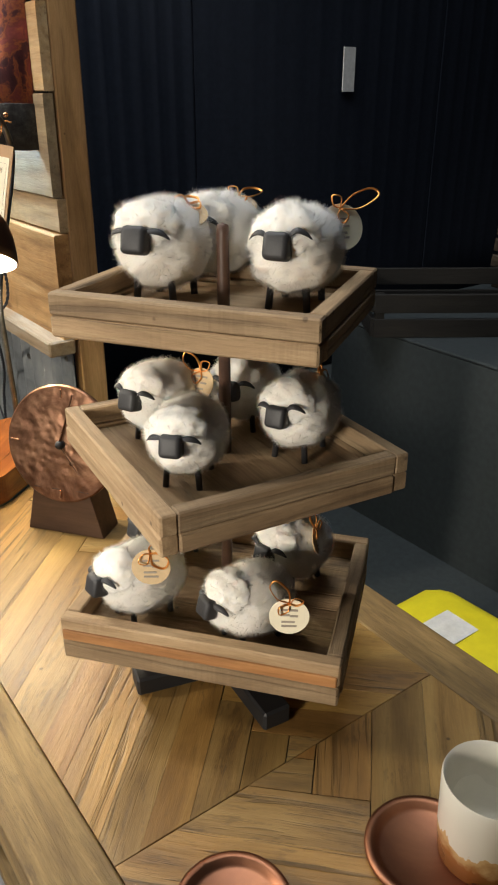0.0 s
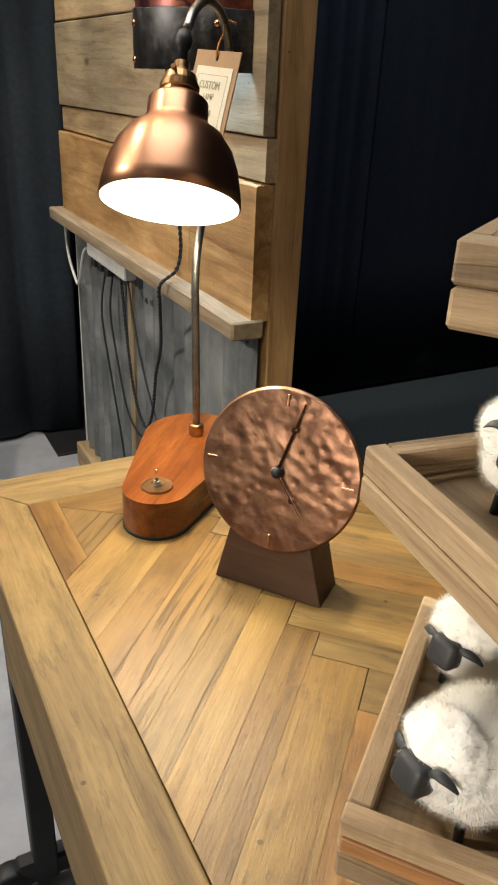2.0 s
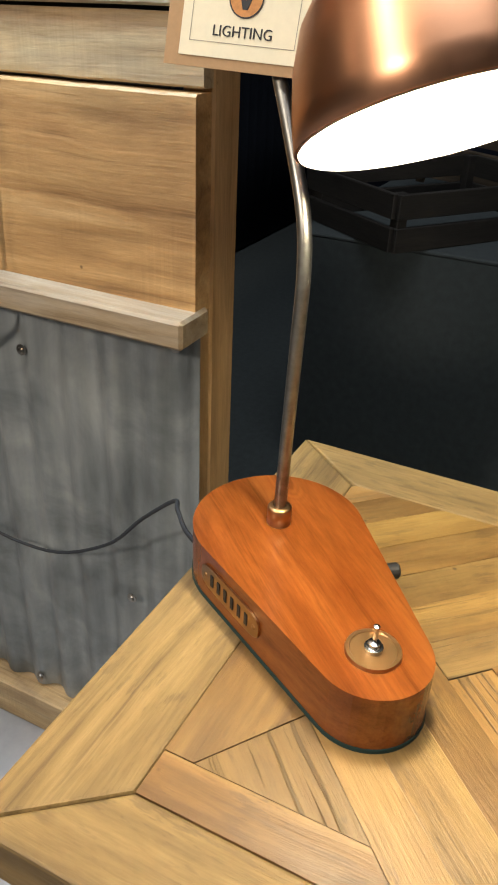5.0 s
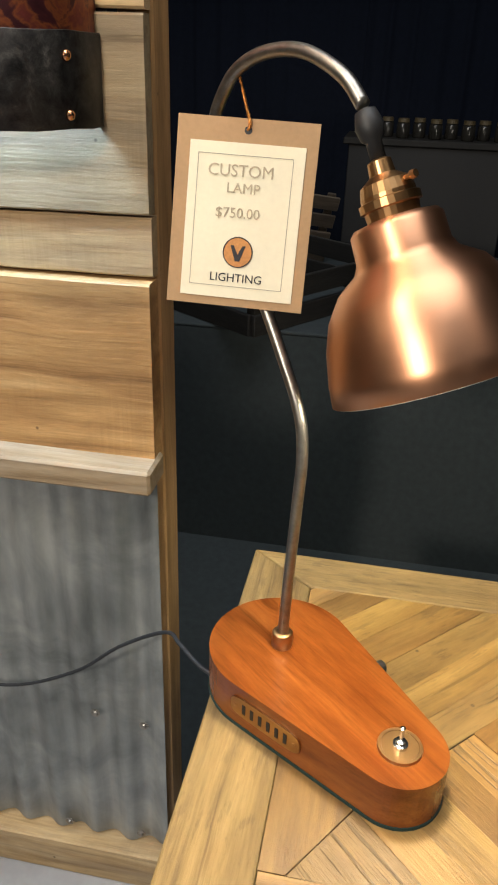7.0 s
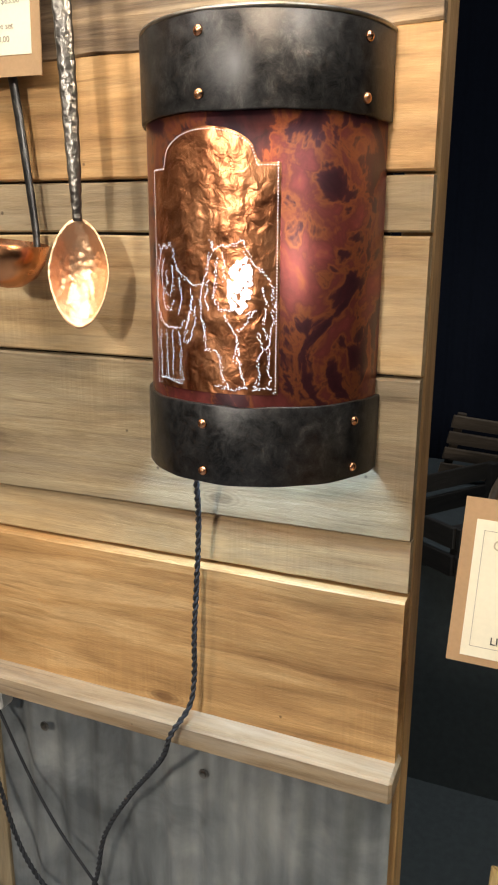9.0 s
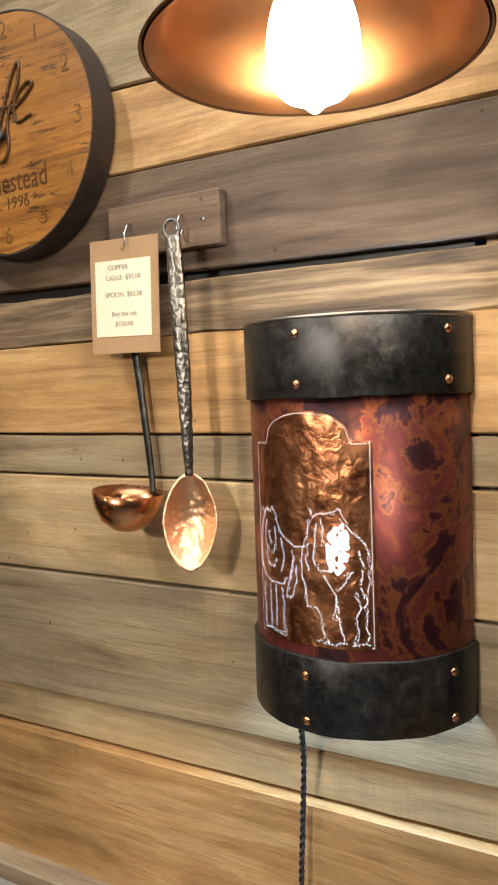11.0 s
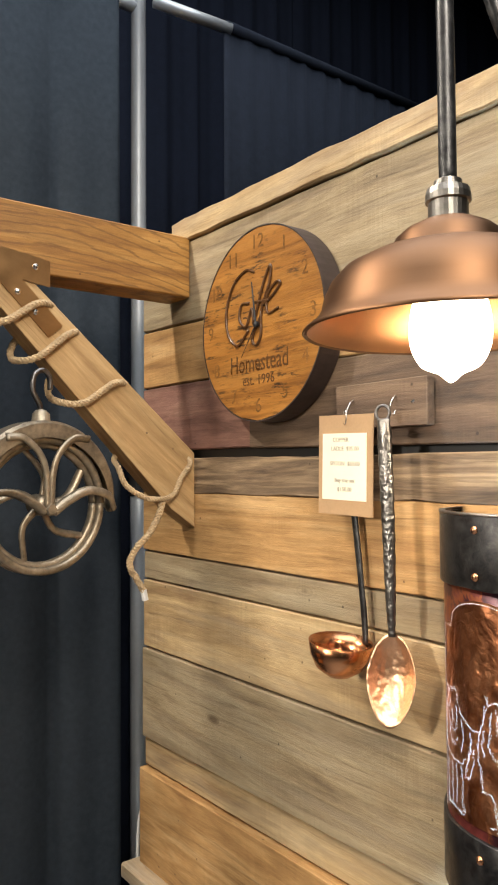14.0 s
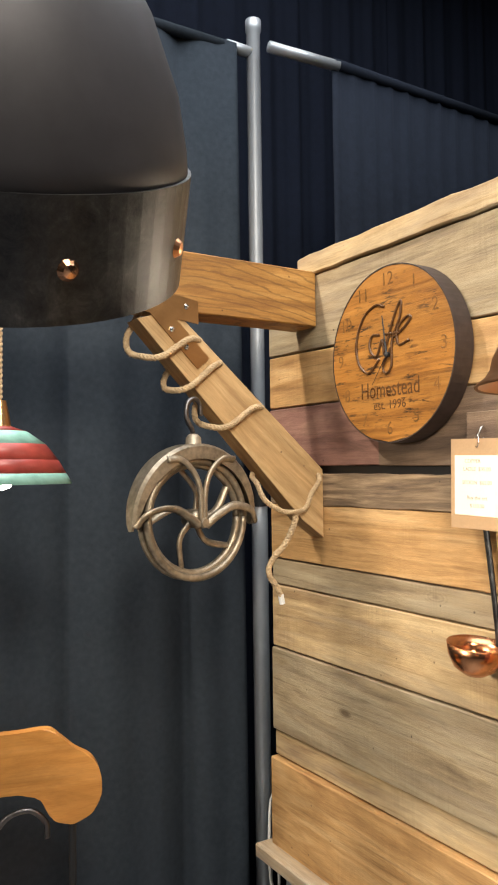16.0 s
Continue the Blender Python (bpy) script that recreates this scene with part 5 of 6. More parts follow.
pr = [(0.018, 2.107), (0.030, 2.104), (0.045, 2.097), (0.055, 2.089), (0.058, 2.080), (0.061, 2.076), (0.088, 2.070), (0.109, 2.060), (0.122, 2.047), (0.129, 2.033), (0.132, 2.021), (0.139, 2.011), (0.150, 2.004), (0.152, 2.001)]
pr = [(r * 0.918, z) for r, z in pr]
part("shade", lathe(bmesh.new(), pr + [(r - 0.0014, z - 0.0012) for r, z in pr[::-1]], 72), M_COPPER_PENDANT, pend, "stepped copper dome shade", smooth=True)
part("lining", lathe(bmesh.new(), [(r - 0.0030, z - 0.0028) for r, z in pr[4:-1]], 72), M_COPPER_LINING, pend, "bright copper inside of the shade", smooth=True)
part("socket", lathe(bmesh.new(), [(0.009, 2.146), (0.013, 2.144), (0.0135, 2.139), (0.020, 2.136), (0.0215, 2.130), (0.0215, 2.124), (0.019, 2.123), (0.019, 2.104), (0, 2.104)], 28), M_STEEL_PIPE, pend, "dark metal socket")
part("bulb", lathe(bmesh.new(), [(p.x, p.y) for p in smooth_path([(0, 1.952, 0), (0.005, 1.955, 0), (0.012, 1.961, 0), (0.027, 1.968, 0), (0.036, 1.984, 0), (0.038, 2.004, 0), (0.034, 2.03, 0), (0.024, 2.055, 0), (0.016, 2.075, 0)], 4)], 40), M_BULB, pend, "glowing bulb", smooth=True)
pipe = smooth_path([(0, 0, 2.136), (0, 0, 2.25), (0.0, 0, 2.36), (0.008, 0, 2.395), (0.026, 0, 2.408), (0.044, -0.004, 2.392), (0.055, -0.012, 2.345), (0.066, -0.022, 2.30), (0.088, -0.028, 2.278), (0.13, -0.027, 2.281), (0.24, -0.012, 2.308), (0.352, 0.0, 2.323)], 7)
part("arm", tubed(pipe, 0.0085, 14), M_BLACK_STEEL, pend, "bent dark steel tube arm", smooth=True)
part("wall_plate", boxed((0.352, -0.006, 2.325), (0.008, 0.14, 0.134), 0.0015), M_BLACK_STEEL, pend, "square black steel plate")
for y, z in ((0.052, 2.272), (0.052, 2.378), (-0.064, 2.272), (-0.064, 2.378)):
    part("screw", lathe(bmesh.new(), [(0, 0.003), (0.003, 0.002), (0.004, 0), (0, 0)], 10), M_BLACK, pend, m=pose(0.348, y, z, 0, -90, 0))


# ---- barrel-head clock ----
ROT_WALL = Matrix(((0, 0, -1, 0), (-1, 0, 0, 0), (0, 1, 0, 0), (0, 0, 0, 1)))  # local x to the right along the wall, y up, z out of it
bclock = thing("barrel_clock", Matrix.Translation((0.612, 2.374, 2.153)) @ ROT_WALL, "round orange-stained barrel-head clock with black lettering", "clock")
staves = [-0.186, -0.115, -0.05, 0.02, 0.085, 0.14, 0.186]
for a, b in zip(staves, staves[1:]):
    R = 0.1855
    ol = [(math.sqrt(max(0, R * R - (a + (b - a) * i / 8) ** 2)), a + (b - a) * i / 8) for i in range(9)]
    ol += [(-x, y) for x, y in ol[::-1]]
    ol = [p for i, p in enumerate(ol) if i == 0 or (abs(p[0] - ol[i - 1][0]) + abs(p[1] - ol[i - 1][1])) > 1e-4]
    if abs(ol[0][0] - ol[-1][0]) + abs(ol[0][1] - ol[-1][1]) < 1e-4:
        ol.pop()
    part("stave", prism(bmesh.new(), ol, -0.045, 0.0), M_BARREL, bclock)
part("hoop", lathe(bmesh.new(), [(0.1857, -0.048), (0.188, -0.048), (0.188, 0.001), (0.1857, 0.001)], 72), M_HOOP, bclock, "dark steel hoop", smooth=False)
M_ETCH_WORN = plain("worn_burnt_numerals", (0.17, 0.075, 0.018), 0.35, scale=120, vary=0.5)
M_ETCH = plain("burnt_brown_lettering", (0.085, 0.036, 0.012), 0.28)
for k, txt in enumerate(("12", "1", "2", "3", "4", "5", "6", "7", "8", "9", "10", "11")):
    a = radians(90 - 30 * k)
    lettering(txt, 0.040, pose(0.158 * math.cos(a), 0.158 * math.sin(a), 0.0006), M_ETCH_WORN, bclock, "numeral")
lettering("Homestead", 0.050, pose(0, -0.075, 0.0006), M_ETCH, bclock, squash=0.78)
lettering("est. 1996", 0.027, pose(0, -0.108, 0.0006), M_ETCH, bclock)
for pts in ([(-0.01, 0.103), (-0.039, 0.112), (-0.083, 0.09), (-0.11, 0.037), (-0.104, -0.016), (-0.069, -0.044), (-0.03, -0.016)],
            [(-0.028, 0.041), (-0.055, 0.041), (-0.062, 0.01), (-0.039, -0.007), (-0.02, 0.028), (-0.014, -0.007)],
            [(-0.014, -0.007), (0.02, 0.072), (0.044, 0.107), (0.041, 0.072), (0.014, 0.02), (0.011, -0.033), (-0.007, -0.051), (-0.017, -0.033), (0.014, 0.01)],
            [(0.02, 0.028), (0.055, 0.046), (0.075, 0.063), (0.062, 0.068), (0.034, 0.046), (0.034, 0.01), (0.069, 0.015)], [(-0.012, 0.04), (0.04, 0.036)]):
    part("monogram_stroke", tubed(smooth_path([(0.92 * x, 0.92 * y + 0.006, 0.0012) for x, y in pts], 8), 0.0030, 6), M_ETCH, bclock, smooth=True)
for nm, ang, ln in (("minute_hand", 98, 0.085), ("hour_hand", 232, 0.075)):
    part(nm, tubed([(0, 0, 0.006), (ln, 0, 0.006)], lambda f: 0.0022 - 0.0012 * f, 6, 0.5), M_BLACK, bclock, "black clock hand", m=pose(0, -0.002, 0, 0, 0, ang))
part("hub", lathe(bmesh.new(), [(0, 0.010), (0.006, 0.008), (0.006, 0.0), (0, 0)], 14), M_BLACK, bclock, m=pose(0, -0.002, 0))


# ---- hook board, ladle, spoon and their tag ----
hooks = thing("hook_board", Matrix.Translation((FACE, 2.094, 1.978)) @ ROT_WALL, "short dark brown board with wire hooks screwed to the wall", "hook rail")
part("board", boxed((0, 0, 0.012), (0.20, 0.076, 0.018), 0.0015), M_DARK, hooks, "dark brown weathered board")
for x in (-0.058, 0.037):
    pts = [(x, 0.012, 0.020), (x, 0.004, 0.030), (x, -0.012, 0.036), (x, -0.020, 0.028), (x, -0.012, 0.022)]
    part("hook", tubed(smooth_path(pts, 6), 0.0016, 8), M_CHROME, hooks, "bright wire hook", smooth=True)
part("screw", lathe(bmesh.new(), [(0, 0.023), (0.003, 0.0225), (0.0038, 0.021), (0, 0.021)], 10), M_CHROME, hooks, m=pose(0.072, 0.0, 0))


def spoon_bowl(lx, ly, depth, n=40, k=14):
    bm = bmesh.new()
    shell = []
    for sgn in (0.0, 0.0016):
        rings = []
        for j in range(k + 1):
            f = j / k
            ring = []
            for i in range(n):
                a = 2 * math.pi * i / n
                egg = 1 + 0.12 * math.sin(a)
                low = max(0.0, -math.sin(a))
                ring.append(bm.verts.new((lx * f * math.cos(a) * (2 - egg) * (1 - 0.22 * low), ly * f * math.sin(a) * (1 + 0.06 * low), -depth * (1 - f * f) - sgn)))
            rings.append(ring)
        for p, q in zip(rings[1:], rings[2:]):
            for i in range(n):
                bm.faces.new((p[i], p[(i + 1) % n], q[(i + 1) % n], q[i]))
        bm.faces.new(rings[1])
        for v in rings[0]:
            bm.verts.remove(v)
        shell.append(rings[-1])
    for i in range(n):
        bm.faces.new((shell[0][i], shell[0][(i + 1) % n], shell[1][(i + 1) % n], shell[1][i]))
    return bm


def flat_bar(pts, width, thick):
    """A flat forged bar along points, its width across x; width is a function of 0..1."""
    bm, prev = bmesh.new(), None
    pts = [Vector(p) for p in pts]
    for i, p in enumerate(pts):
        d = (pts[min(i + 1, len(pts) - 1)] - pts[max(i - 1, 0)]).normalized()
        nrm = Vector((1, 0, 0)).cross(d).normalized()
        w = width(i / (len(pts) - 1)) / 2
        ring = [bm.verts.new(p + Vector((x * w, 0, 0)) + nrm * (z * thick / 2 + 0.0006 * noise.noise(p * 120 + Vector((x, 0, z))))) for x, z in ((-1, 0), (-0.8, 1), (0, 1.25), (0.8, 1), (1, 0), (0.8, -1), (-0.8, -1))]
        if prev:
            for k in range(7):
                bm.faces.new((prev[k], prev[(k + 1) % 7], ring[(k + 1) % 7], ring[k]))
        else:
            bm.faces.new(ring)
        prev = ring
    bm.faces.new(prev)
    return bm


spoon = thing("serving_spoon", Matrix.Translation((0.606, 2.036, 1.556)) @ ROT_WALL @ pose(0, 0, 0, 0, 22, 0), "hammered copper serving spoon with forged iron handle", "spoon")
part("bowl", spoon_bowl(0.039, 0.067, 0.024), M_COPPER_BRIGHT, spoon, "polished hammered copper bowl", smooth=True, m=pose(0, 0, 0.014, -10, 0, 0))
hp = smooth_path([(0.0, 0.062, 0.006), (0.0, 0.13, 0.010), (-0.003, 0.24, 0.008), (-0.007, 0.34, 0.006), (-0.010, 0.394, 0.004)], 14)
part("handle", flat_bar(hp, lambda f: 0.009 + 0.014 * math.sin(math.pi * min(1, 0.05 + f * 0.62)) + 0.0010 * math.sin(f * 90), 0.0045), M_HAMMERED, spoon, "hammered iron handle", smooth=True)
lp = [(-0.011 + 0.011 * math.cos(a), 0.403 + 0.012 * math.sin(a), 0.004) for a in (2 * math.pi * i / 20 - 1.57 for i in range(20))]
part("handle_loop", tubed(lp + lp[:1], 0.0025, 8), M_IRON, spoon, smooth=True)

ladle = thing("ladle", Matrix.Translation((0.600, 2.146, 1.578)) @ ROT_WALL, "copper soup ladle with a dark iron handle", "ladle")
bp = [(0.0, -0.046), (0.020, -0.042), (0.038, -0.029), (0.049, -0.008), (0.053, 0.014)]
bm = lathe(bmesh.new(), [(r, z) for r, z in bp] + [(r - 0.0013, z + 0.0006) for r, z in bp[::-1]], 44)
part("bowl", bm, M_COPPER_LADLE, ladle, "smooth copper bowl", smooth=True, m=Matrix(((1, 0, 0, 0), (0, 0, 1, 0), (0, -1, 0, 0), (0, 0, 0, 1))) @ pose(0, 0, 0, 0, 7, 0))
hp = smooth_path([(0.012, 0.004, -0.046), (0.008, 0.05, -0.048), (-0.005, 0.18, -0.046), (-0.018, 0.30, -0.042), (-0.024, 0.385, -0.040)], 8)
part("handle", flat_bar(hp, lambda f: 0.011 + 0.006 * f, 0.004), M_BLACK_STEEL, ladle, "flat black iron handle", smooth=True)

card = thing("price_tag", Matrix.Translation((0.622, 2.152, 1.880)) @ ROT_WALL @ pose(0, 0, 0, 0, 0, -1.5), "kraft card price tag hung over the ladle handle", "price tag")
part("card", boxed((0, 0, 0), (0.128, 0.168, 0.0014)), M_KRAFT, card, "kraft card")
part("paper", boxed((-0.002, -0.003, 0.0012), (0.104, 0.112, 0.0008)), M_CREAM, card, "cream paper")
for txt, x, y in (("COPPER", -0.01, 0.042), ("LADLE  $95.00", 0.0, 0.027), ("SPOON  $65.00", 0.0, 0.002), ("Buy the set", 0.0, -0.026), ("$150.00", 0.0, -0.041)):
    lettering(txt, 0.0105, pose(x, y, 0.0019), M_INK_GREY, card)
bm = tubed([(0.008 * math.cos(a), 0.080 + 0.012 * math.sin(a), 0.002 + 0.004 * math.cos(a)) for a in (2 * math.pi * i / 20 for i in range(21))], 0.0011, 6)
part("wire_ring", bm, M_CHROME, card, "wire ring", smooth=True)


# ---- beam, brace, rope and pulley ----
beam = thing("beam_bracket", pose(0, 2.735, 0), "fir beam with a diagonal pine brace fixed to the plank wall", "bracket")
part("beam", boxed((0, 0, 0), (0.87, 0.09, 0.139), 0.003), M_BEAM, beam, "orange fir beam", m=pose(FACE - 0.4365, 0, 2.3385))
bl = [(0.172, 2.240), (0.262, 2.268), (0.6625, 1.912), (0.6625, 1.745), (0.600, 1.790)]
cx, cz = 0.43, 2.02
ang = math.degrees(math.atan2(1.912 - 2.268, 0.6625 - 0.262))
ca, sa = math.cos(radians(-ang)), math.sin(radians(-ang))
ol = [((x - cx) * ca - (z - cz) * sa, (x - cx) * sa + (z - cz) * ca) for x, z in bl]
BR = Matrix.Translation((cx, -0.060, cz)) @ Matrix(((1, 0, 0, 0), (0, 0, -1, 0), (0, 1, 0, 0), (0, 0, 0, 1))) @ pose(0, 0, 0, 0, 0, ang)
part("brace", prism(bmesh.new(), ol, -0.055, 0.0, bevel=0.002), M_BRACE, beam, "pale pine diagonal brace", m=BR)
gus = [(0.145, 2.316), (0.318, 2.292), (0.318, 2.240), (0.262, 2.247), (0.345, 2.165), (0.315, 2.140), (0.200, 2.255), (0.145, 2.262)]
part("gusset", prism(bmesh.new(), gus, 0.0, 0.003, Matrix.Translation((0, -0.0615, 0)) @ Matrix(((1, 0, 0, 0), (0, 0, -1, 0), (0, 1, 0, 0), (0, 0, 0, 1)))), M_BRASS, beam, "dull metal gusset plate")
for x, z in ((0.168, 2.288), (0.288, 2.276), (0.252, 2.222), (0.288, 2.186)):
    part("bolt", lathe(bmesh.new(), [(0, 0.006), (0.004, 0.005), (0.0065, 0.002), (0.0065, 0), (0, 0)], 12), M_CHROME, beam, "steel bolt", m=pose(x, -0.0645, z, 90, 0, 0))

rope = thing("rope", pose(0, 2.675, 0), "jute rope wound round the beam and brace", "rope")


def coil(c, axis, up, a, b, slant):
    """One turn round a bar: c middle, a and b half sizes."""
    c, axis, up = Vector(c), Vector(axis).normalized(), Vector(up).normalized()
    out = axis.cross(up)
    return [c + up * (a * math.copysign(abs(math.cos(t)) ** 0.5, math.cos(t))) + out * (b * math.copysign(abs(math.sin(t)) ** 0.5, math.sin(t))) + axis * slant * (t / math.pi - 1) for t in (2 * math.pi * i / 24 for i in range(25))]


d = Vector((0.40, 0, -0.356)).normalized()
upv = Vector((0.356, 0, 0.40)).normalized()
base_pt = Vector((0.228, 0.028, 2.209))
for s, sl in ((-0.004, -0.09), (0.104, -0.05), (0.220, -0.085)):
    part("turn", twisted(bmesh.new(), coil(base_pt + d * s, d, upv, 0.064, 0.038, sl), 0.0075, 45, 3), M_ROPE, rope)
for x, sl in ((0.000, -0.07), (0.084, -0.087), (-0.10, -0.07)):
    part("turn", twisted(bmesh.new(), coil((x, 0.058, 2.339), (1, 0, 0), (0, 0, 1), 0.077, 0.058, sl), 0.0075, 45, 3), M_ROPE, rope)
loop = smooth_path([(0.655, 0.06, 1.912), (0.644, -0.012, 1.893), (0.619, -0.012, 1.856), (0.598, -0.014, 1.820), (0.560, -0.020, 1.812), (0.524, -0.020, 1.816), (0.485, -0.010, 1.842), (0.477, 0.010, 1.880), (0.490, 0.050, 1.905), (0.56, 0.068, 1.95), (0.655, 0.06, 1.912)], 6)
part("turn", twisted(bmesh.new(), loop, 0.0065, 45, 3), M_ROPE, rope)
tail = smooth_path([(0.572, -0.012, 1.812), (0.563, -0.016, 1.785), (0.536, -0.018, 1.740), (0.503, -0.015, 1.707), (0.493, -0.01, 1.674), (0.509, -0.01, 1.646), (0.526, -0.01, 1.618)], 6)
part("tail", twisted(bmesh.new(), tail, 0.008, 45, 3), M_ROPE, rope, "loose rope end")
part("whipping", tubed([(0.525, -0.01, 1.621), (0.530, -0.01, 1.598)], 0.007, 10), M_WHITE_PLASTIC, rope, "taped rope end")

pulley = thing("pulley_wheel", pose(0.294, 2.655, 1.808, 0, 0, 8), "old cast-iron well pulley hung from the brace by a hook", "pulley")
XZ = Matrix(((1, 0, 0, 0), (0, 0, -1, 0), (0, 1, 0, 0), (0, 0, 0, 1)))


def ring_bar(R, r, a0=0, a1=360, y=0.0, n=64, flat=1.0, squash=1.0):
    pts = [(R * math.cos(radians(a0 + (a1 - a0) * i / n)), y, squash * R * math.sin(radians(a0 + (a1 - a0) * i / n))) for i in range(n + 1)]
    return tubed(pts, r, 10, flat)


for y in (-0.013, 0.013):
    part("rim", ring_bar(0.127, 0.0085, y=y), M_CAST, pulley, "worn iron wheel rim", smooth=True)
part("groove", ring_bar(0.119, 0.010), M_CAST, pulley, smooth=True)
part("hub", lathe(bmesh.new(), [(0, 0.026), (0.010, 0.026), (0.019, 0.022), (0.021, 0.012), (0.021, -0.02), (0, -0.02)], 20, XZ), M_CAST, pulley, smooth=True)
for k in range(5):
    a = radians(90 + 72 * k + 20)
    b = a - 0.62
    pts = smooth_path([(0.012 * math.cos(b), 0, 0.012 * math.sin(b)), (0.06 * math.cos(a - 0.42), 0, 0.06 * math.sin(a - 0.42)), (0.119 * math.cos(a), 0, 0.119 * math.sin(a))], 8)
    part("spoke", tubed(pts, lambda f: 0.0105 - 0.002 * f, 10, 0.6), M_CAST, pulley, "curved iron spoke", smooth=True)
# hooded yoke over the top half, two horns and a tulip of arms
YR = 0.163


def yoke_hood():
    """A half-round channel, open below, that narrows into a pointed horn at each end."""
    bm, prev = bmesh.new(), None
    for k in range(41):
        f = k / 40
        a = radians(-7 + 194 * f)
        w = 0.006 + 0.026 * math.sin(math.pi * f) ** 0.45
        h = 0.003 + 0.030 * math.sin(math.pi * f) ** 0.5
        section = [(-w, -h), (-w, -0.006), (-w * 0.72, 0.0), (w * 0.72, 0.0), (w, -0.006), (w, -h), (w - 0.004, -h), (w - 0.005, -0.007), (-w + 0.005, -0.007), (-w + 0.004, -h)]
        ring = [bm.verts.new(((YR + o) * math.cos(a), y, (YR + o) * math.sin(a))) for y, o in section]
        if prev:
            for i in range(10):
                bm.faces.new((prev[i], prev[(i + 1) % 10], ring[(i + 1) % 10], ring[i]))
        else:
            bm.faces.new(ring)
        prev = ring
    bm.faces.new(prev)
    return bm


part("yoke_hood", yoke_hood(), M_CAST, pulley, "crescent iron hood worn bright")
for s in (-1, 1):
    pts = smooth_path([(s * 0.158, -0.018, -0.012), (s * 0.135, -0.030, 0.016), (s * 0.085, -0.034, 0.026), (s * 0.04, -0.034, 0.008), (s * 0.008, -0.032, -0.014)], 8)
    part("yoke_arm", tubed(pts, 0.010, 10, 0.6), M_CAST, pulley, smooth=True)
    pts = smooth_path([(s * 0.004, -0.034, -0.005), (s * 0.007, -0.034, 0.06), (s * 0.022, -0.033, 0.100), (s * 0.055, -0.031, 0.128), (s * 0.088, -0.030, 0.128)], 8)
    part("yoke_arm", tubed(pts, 0.010, 10, 0.6), M_CAST, pulley, smooth=True)
part("axle_nut", lathe(bmesh.new(), [(0, 0.044), (0.010, 0.044), (0.013, 0.040), (0.013, 0.026), (0, 0.026)], 6, XZ @ pose(0, -0.008, 0)), M_CAST, pulley)
part("yoke_eye", lathe(bmesh.new(), [(0, 0.186), (0.010, 0.184), (0.017, 0.176), (0.018, 0.164), (0.024, 0.156), (0, 0.156)], 16), M_CAST, pulley, smooth=True)
hk = smooth_path([(0.0, 0, 0.178), (-0.004, 0, 0.196), (-0.018, 0, 0.222), (-0.014, 0, 0.252), (0.004, 0, 0.262), (0.018, 0, 0.25), (0.020, 0, 0.225)], 7)
part("hook", tubed(hk, 0.0055, 10), M_IRON, pulley, "forged hook", smooth=True)


# ---- power strip and leads under the ledge ----
strip = thing("power_strip", Matrix.Translation((0.645, 2.42, 0.858)) @ ROT_WALL, "white power strip fixed under the ledge", "power strip")
part("housing", boxed((0, 0, 0), (0.33, 0.042, 0.034), 0.006, seg=2), M_WHITE_PLASTIC, strip)
for x in (-0.11, -0.05, 0.01):
    part("plug", boxed((x, -0.03, 0.006), (0.026, 0.024, 0.026), 0.004), M_BLACK, strip, "black plug")
for nm, pts in (("power_lead", [(0.645, 2.40, 0.83), (0.635, 2.405, 0.72), (0.64, 2.38, 0.60), (0.65, 2.33, 0.45), (0.66, 2.27, 0.40), (0.655, 2.20, 0.42)]), ("power_lead", [(0.645, 2.46, 0.83), (0.63, 2.47, 0.70), (0.64, 2.44, 0.52), (0.65, 2.40, 0.35), (0.655, 2.36, 0.2)])):
    tagged(link_mesh(nm, tubed(smooth_path(pts, 8), 0.003, 8), M_WIRE, smooth=True), "black power lead looping down the metal sheet", "cable")
tagged(link_mesh("extension_lead", tubed(smooth_path([(0.645, 2.585, 0.855), (0.64, 2.66, 0.83), (0.65, 2.76, 0.72), (0.66, 2.84, 0.70), (0.66, 2.93, 0.80), (0.67, 2.945, 1.0), (0.69, 2.93, 1.03), (0.70, 2.95, 0.9), (0.70, 2.96, 0.4), (0.70, 2.97, 0.01)], 8), 0.0045, 8), M_WHITE_PLASTIC, smooth=True), "white extension lead hanging by the wall end", "cable")


# ---- mug and coasters on the desk ----
mug = thing("stoneware_mug", pose(0.480, 0.272, TOP), "cream and rust glazed stoneware mug", "mug")
mp = [(0, 0.001), (0.036, 0.001), (0.041, 0.004), (0.044, 0.03), (0.0455, 0.07), (0.0465, 0.098), (0.0455, 0.101), (0.0435, 0.099), (0.042, 0.07), (0.040, 0.02), (0.03, 0.009), (0, 0.008)]
part("body", lathe(bmesh.new(), mp[:7], 48), M_GLAZE, mug, smooth=True)
part("inside", lathe(bmesh.new(), mp[6:], 48), M_CREAM_GLAZE, mug, "plain cream glazed inside", smooth=True)
part("handle", tubed(smooth_path([(0.043, -0.01, 0.082), (0.066, -0.016, 0.078), (0.074, -0.018, 0.055), (0.062, -0.016, 0.030), (0.043, -0.01, 0.024)], 6), 0.0055, 10, 1.5), M_GLAZE, mug, smooth=True)


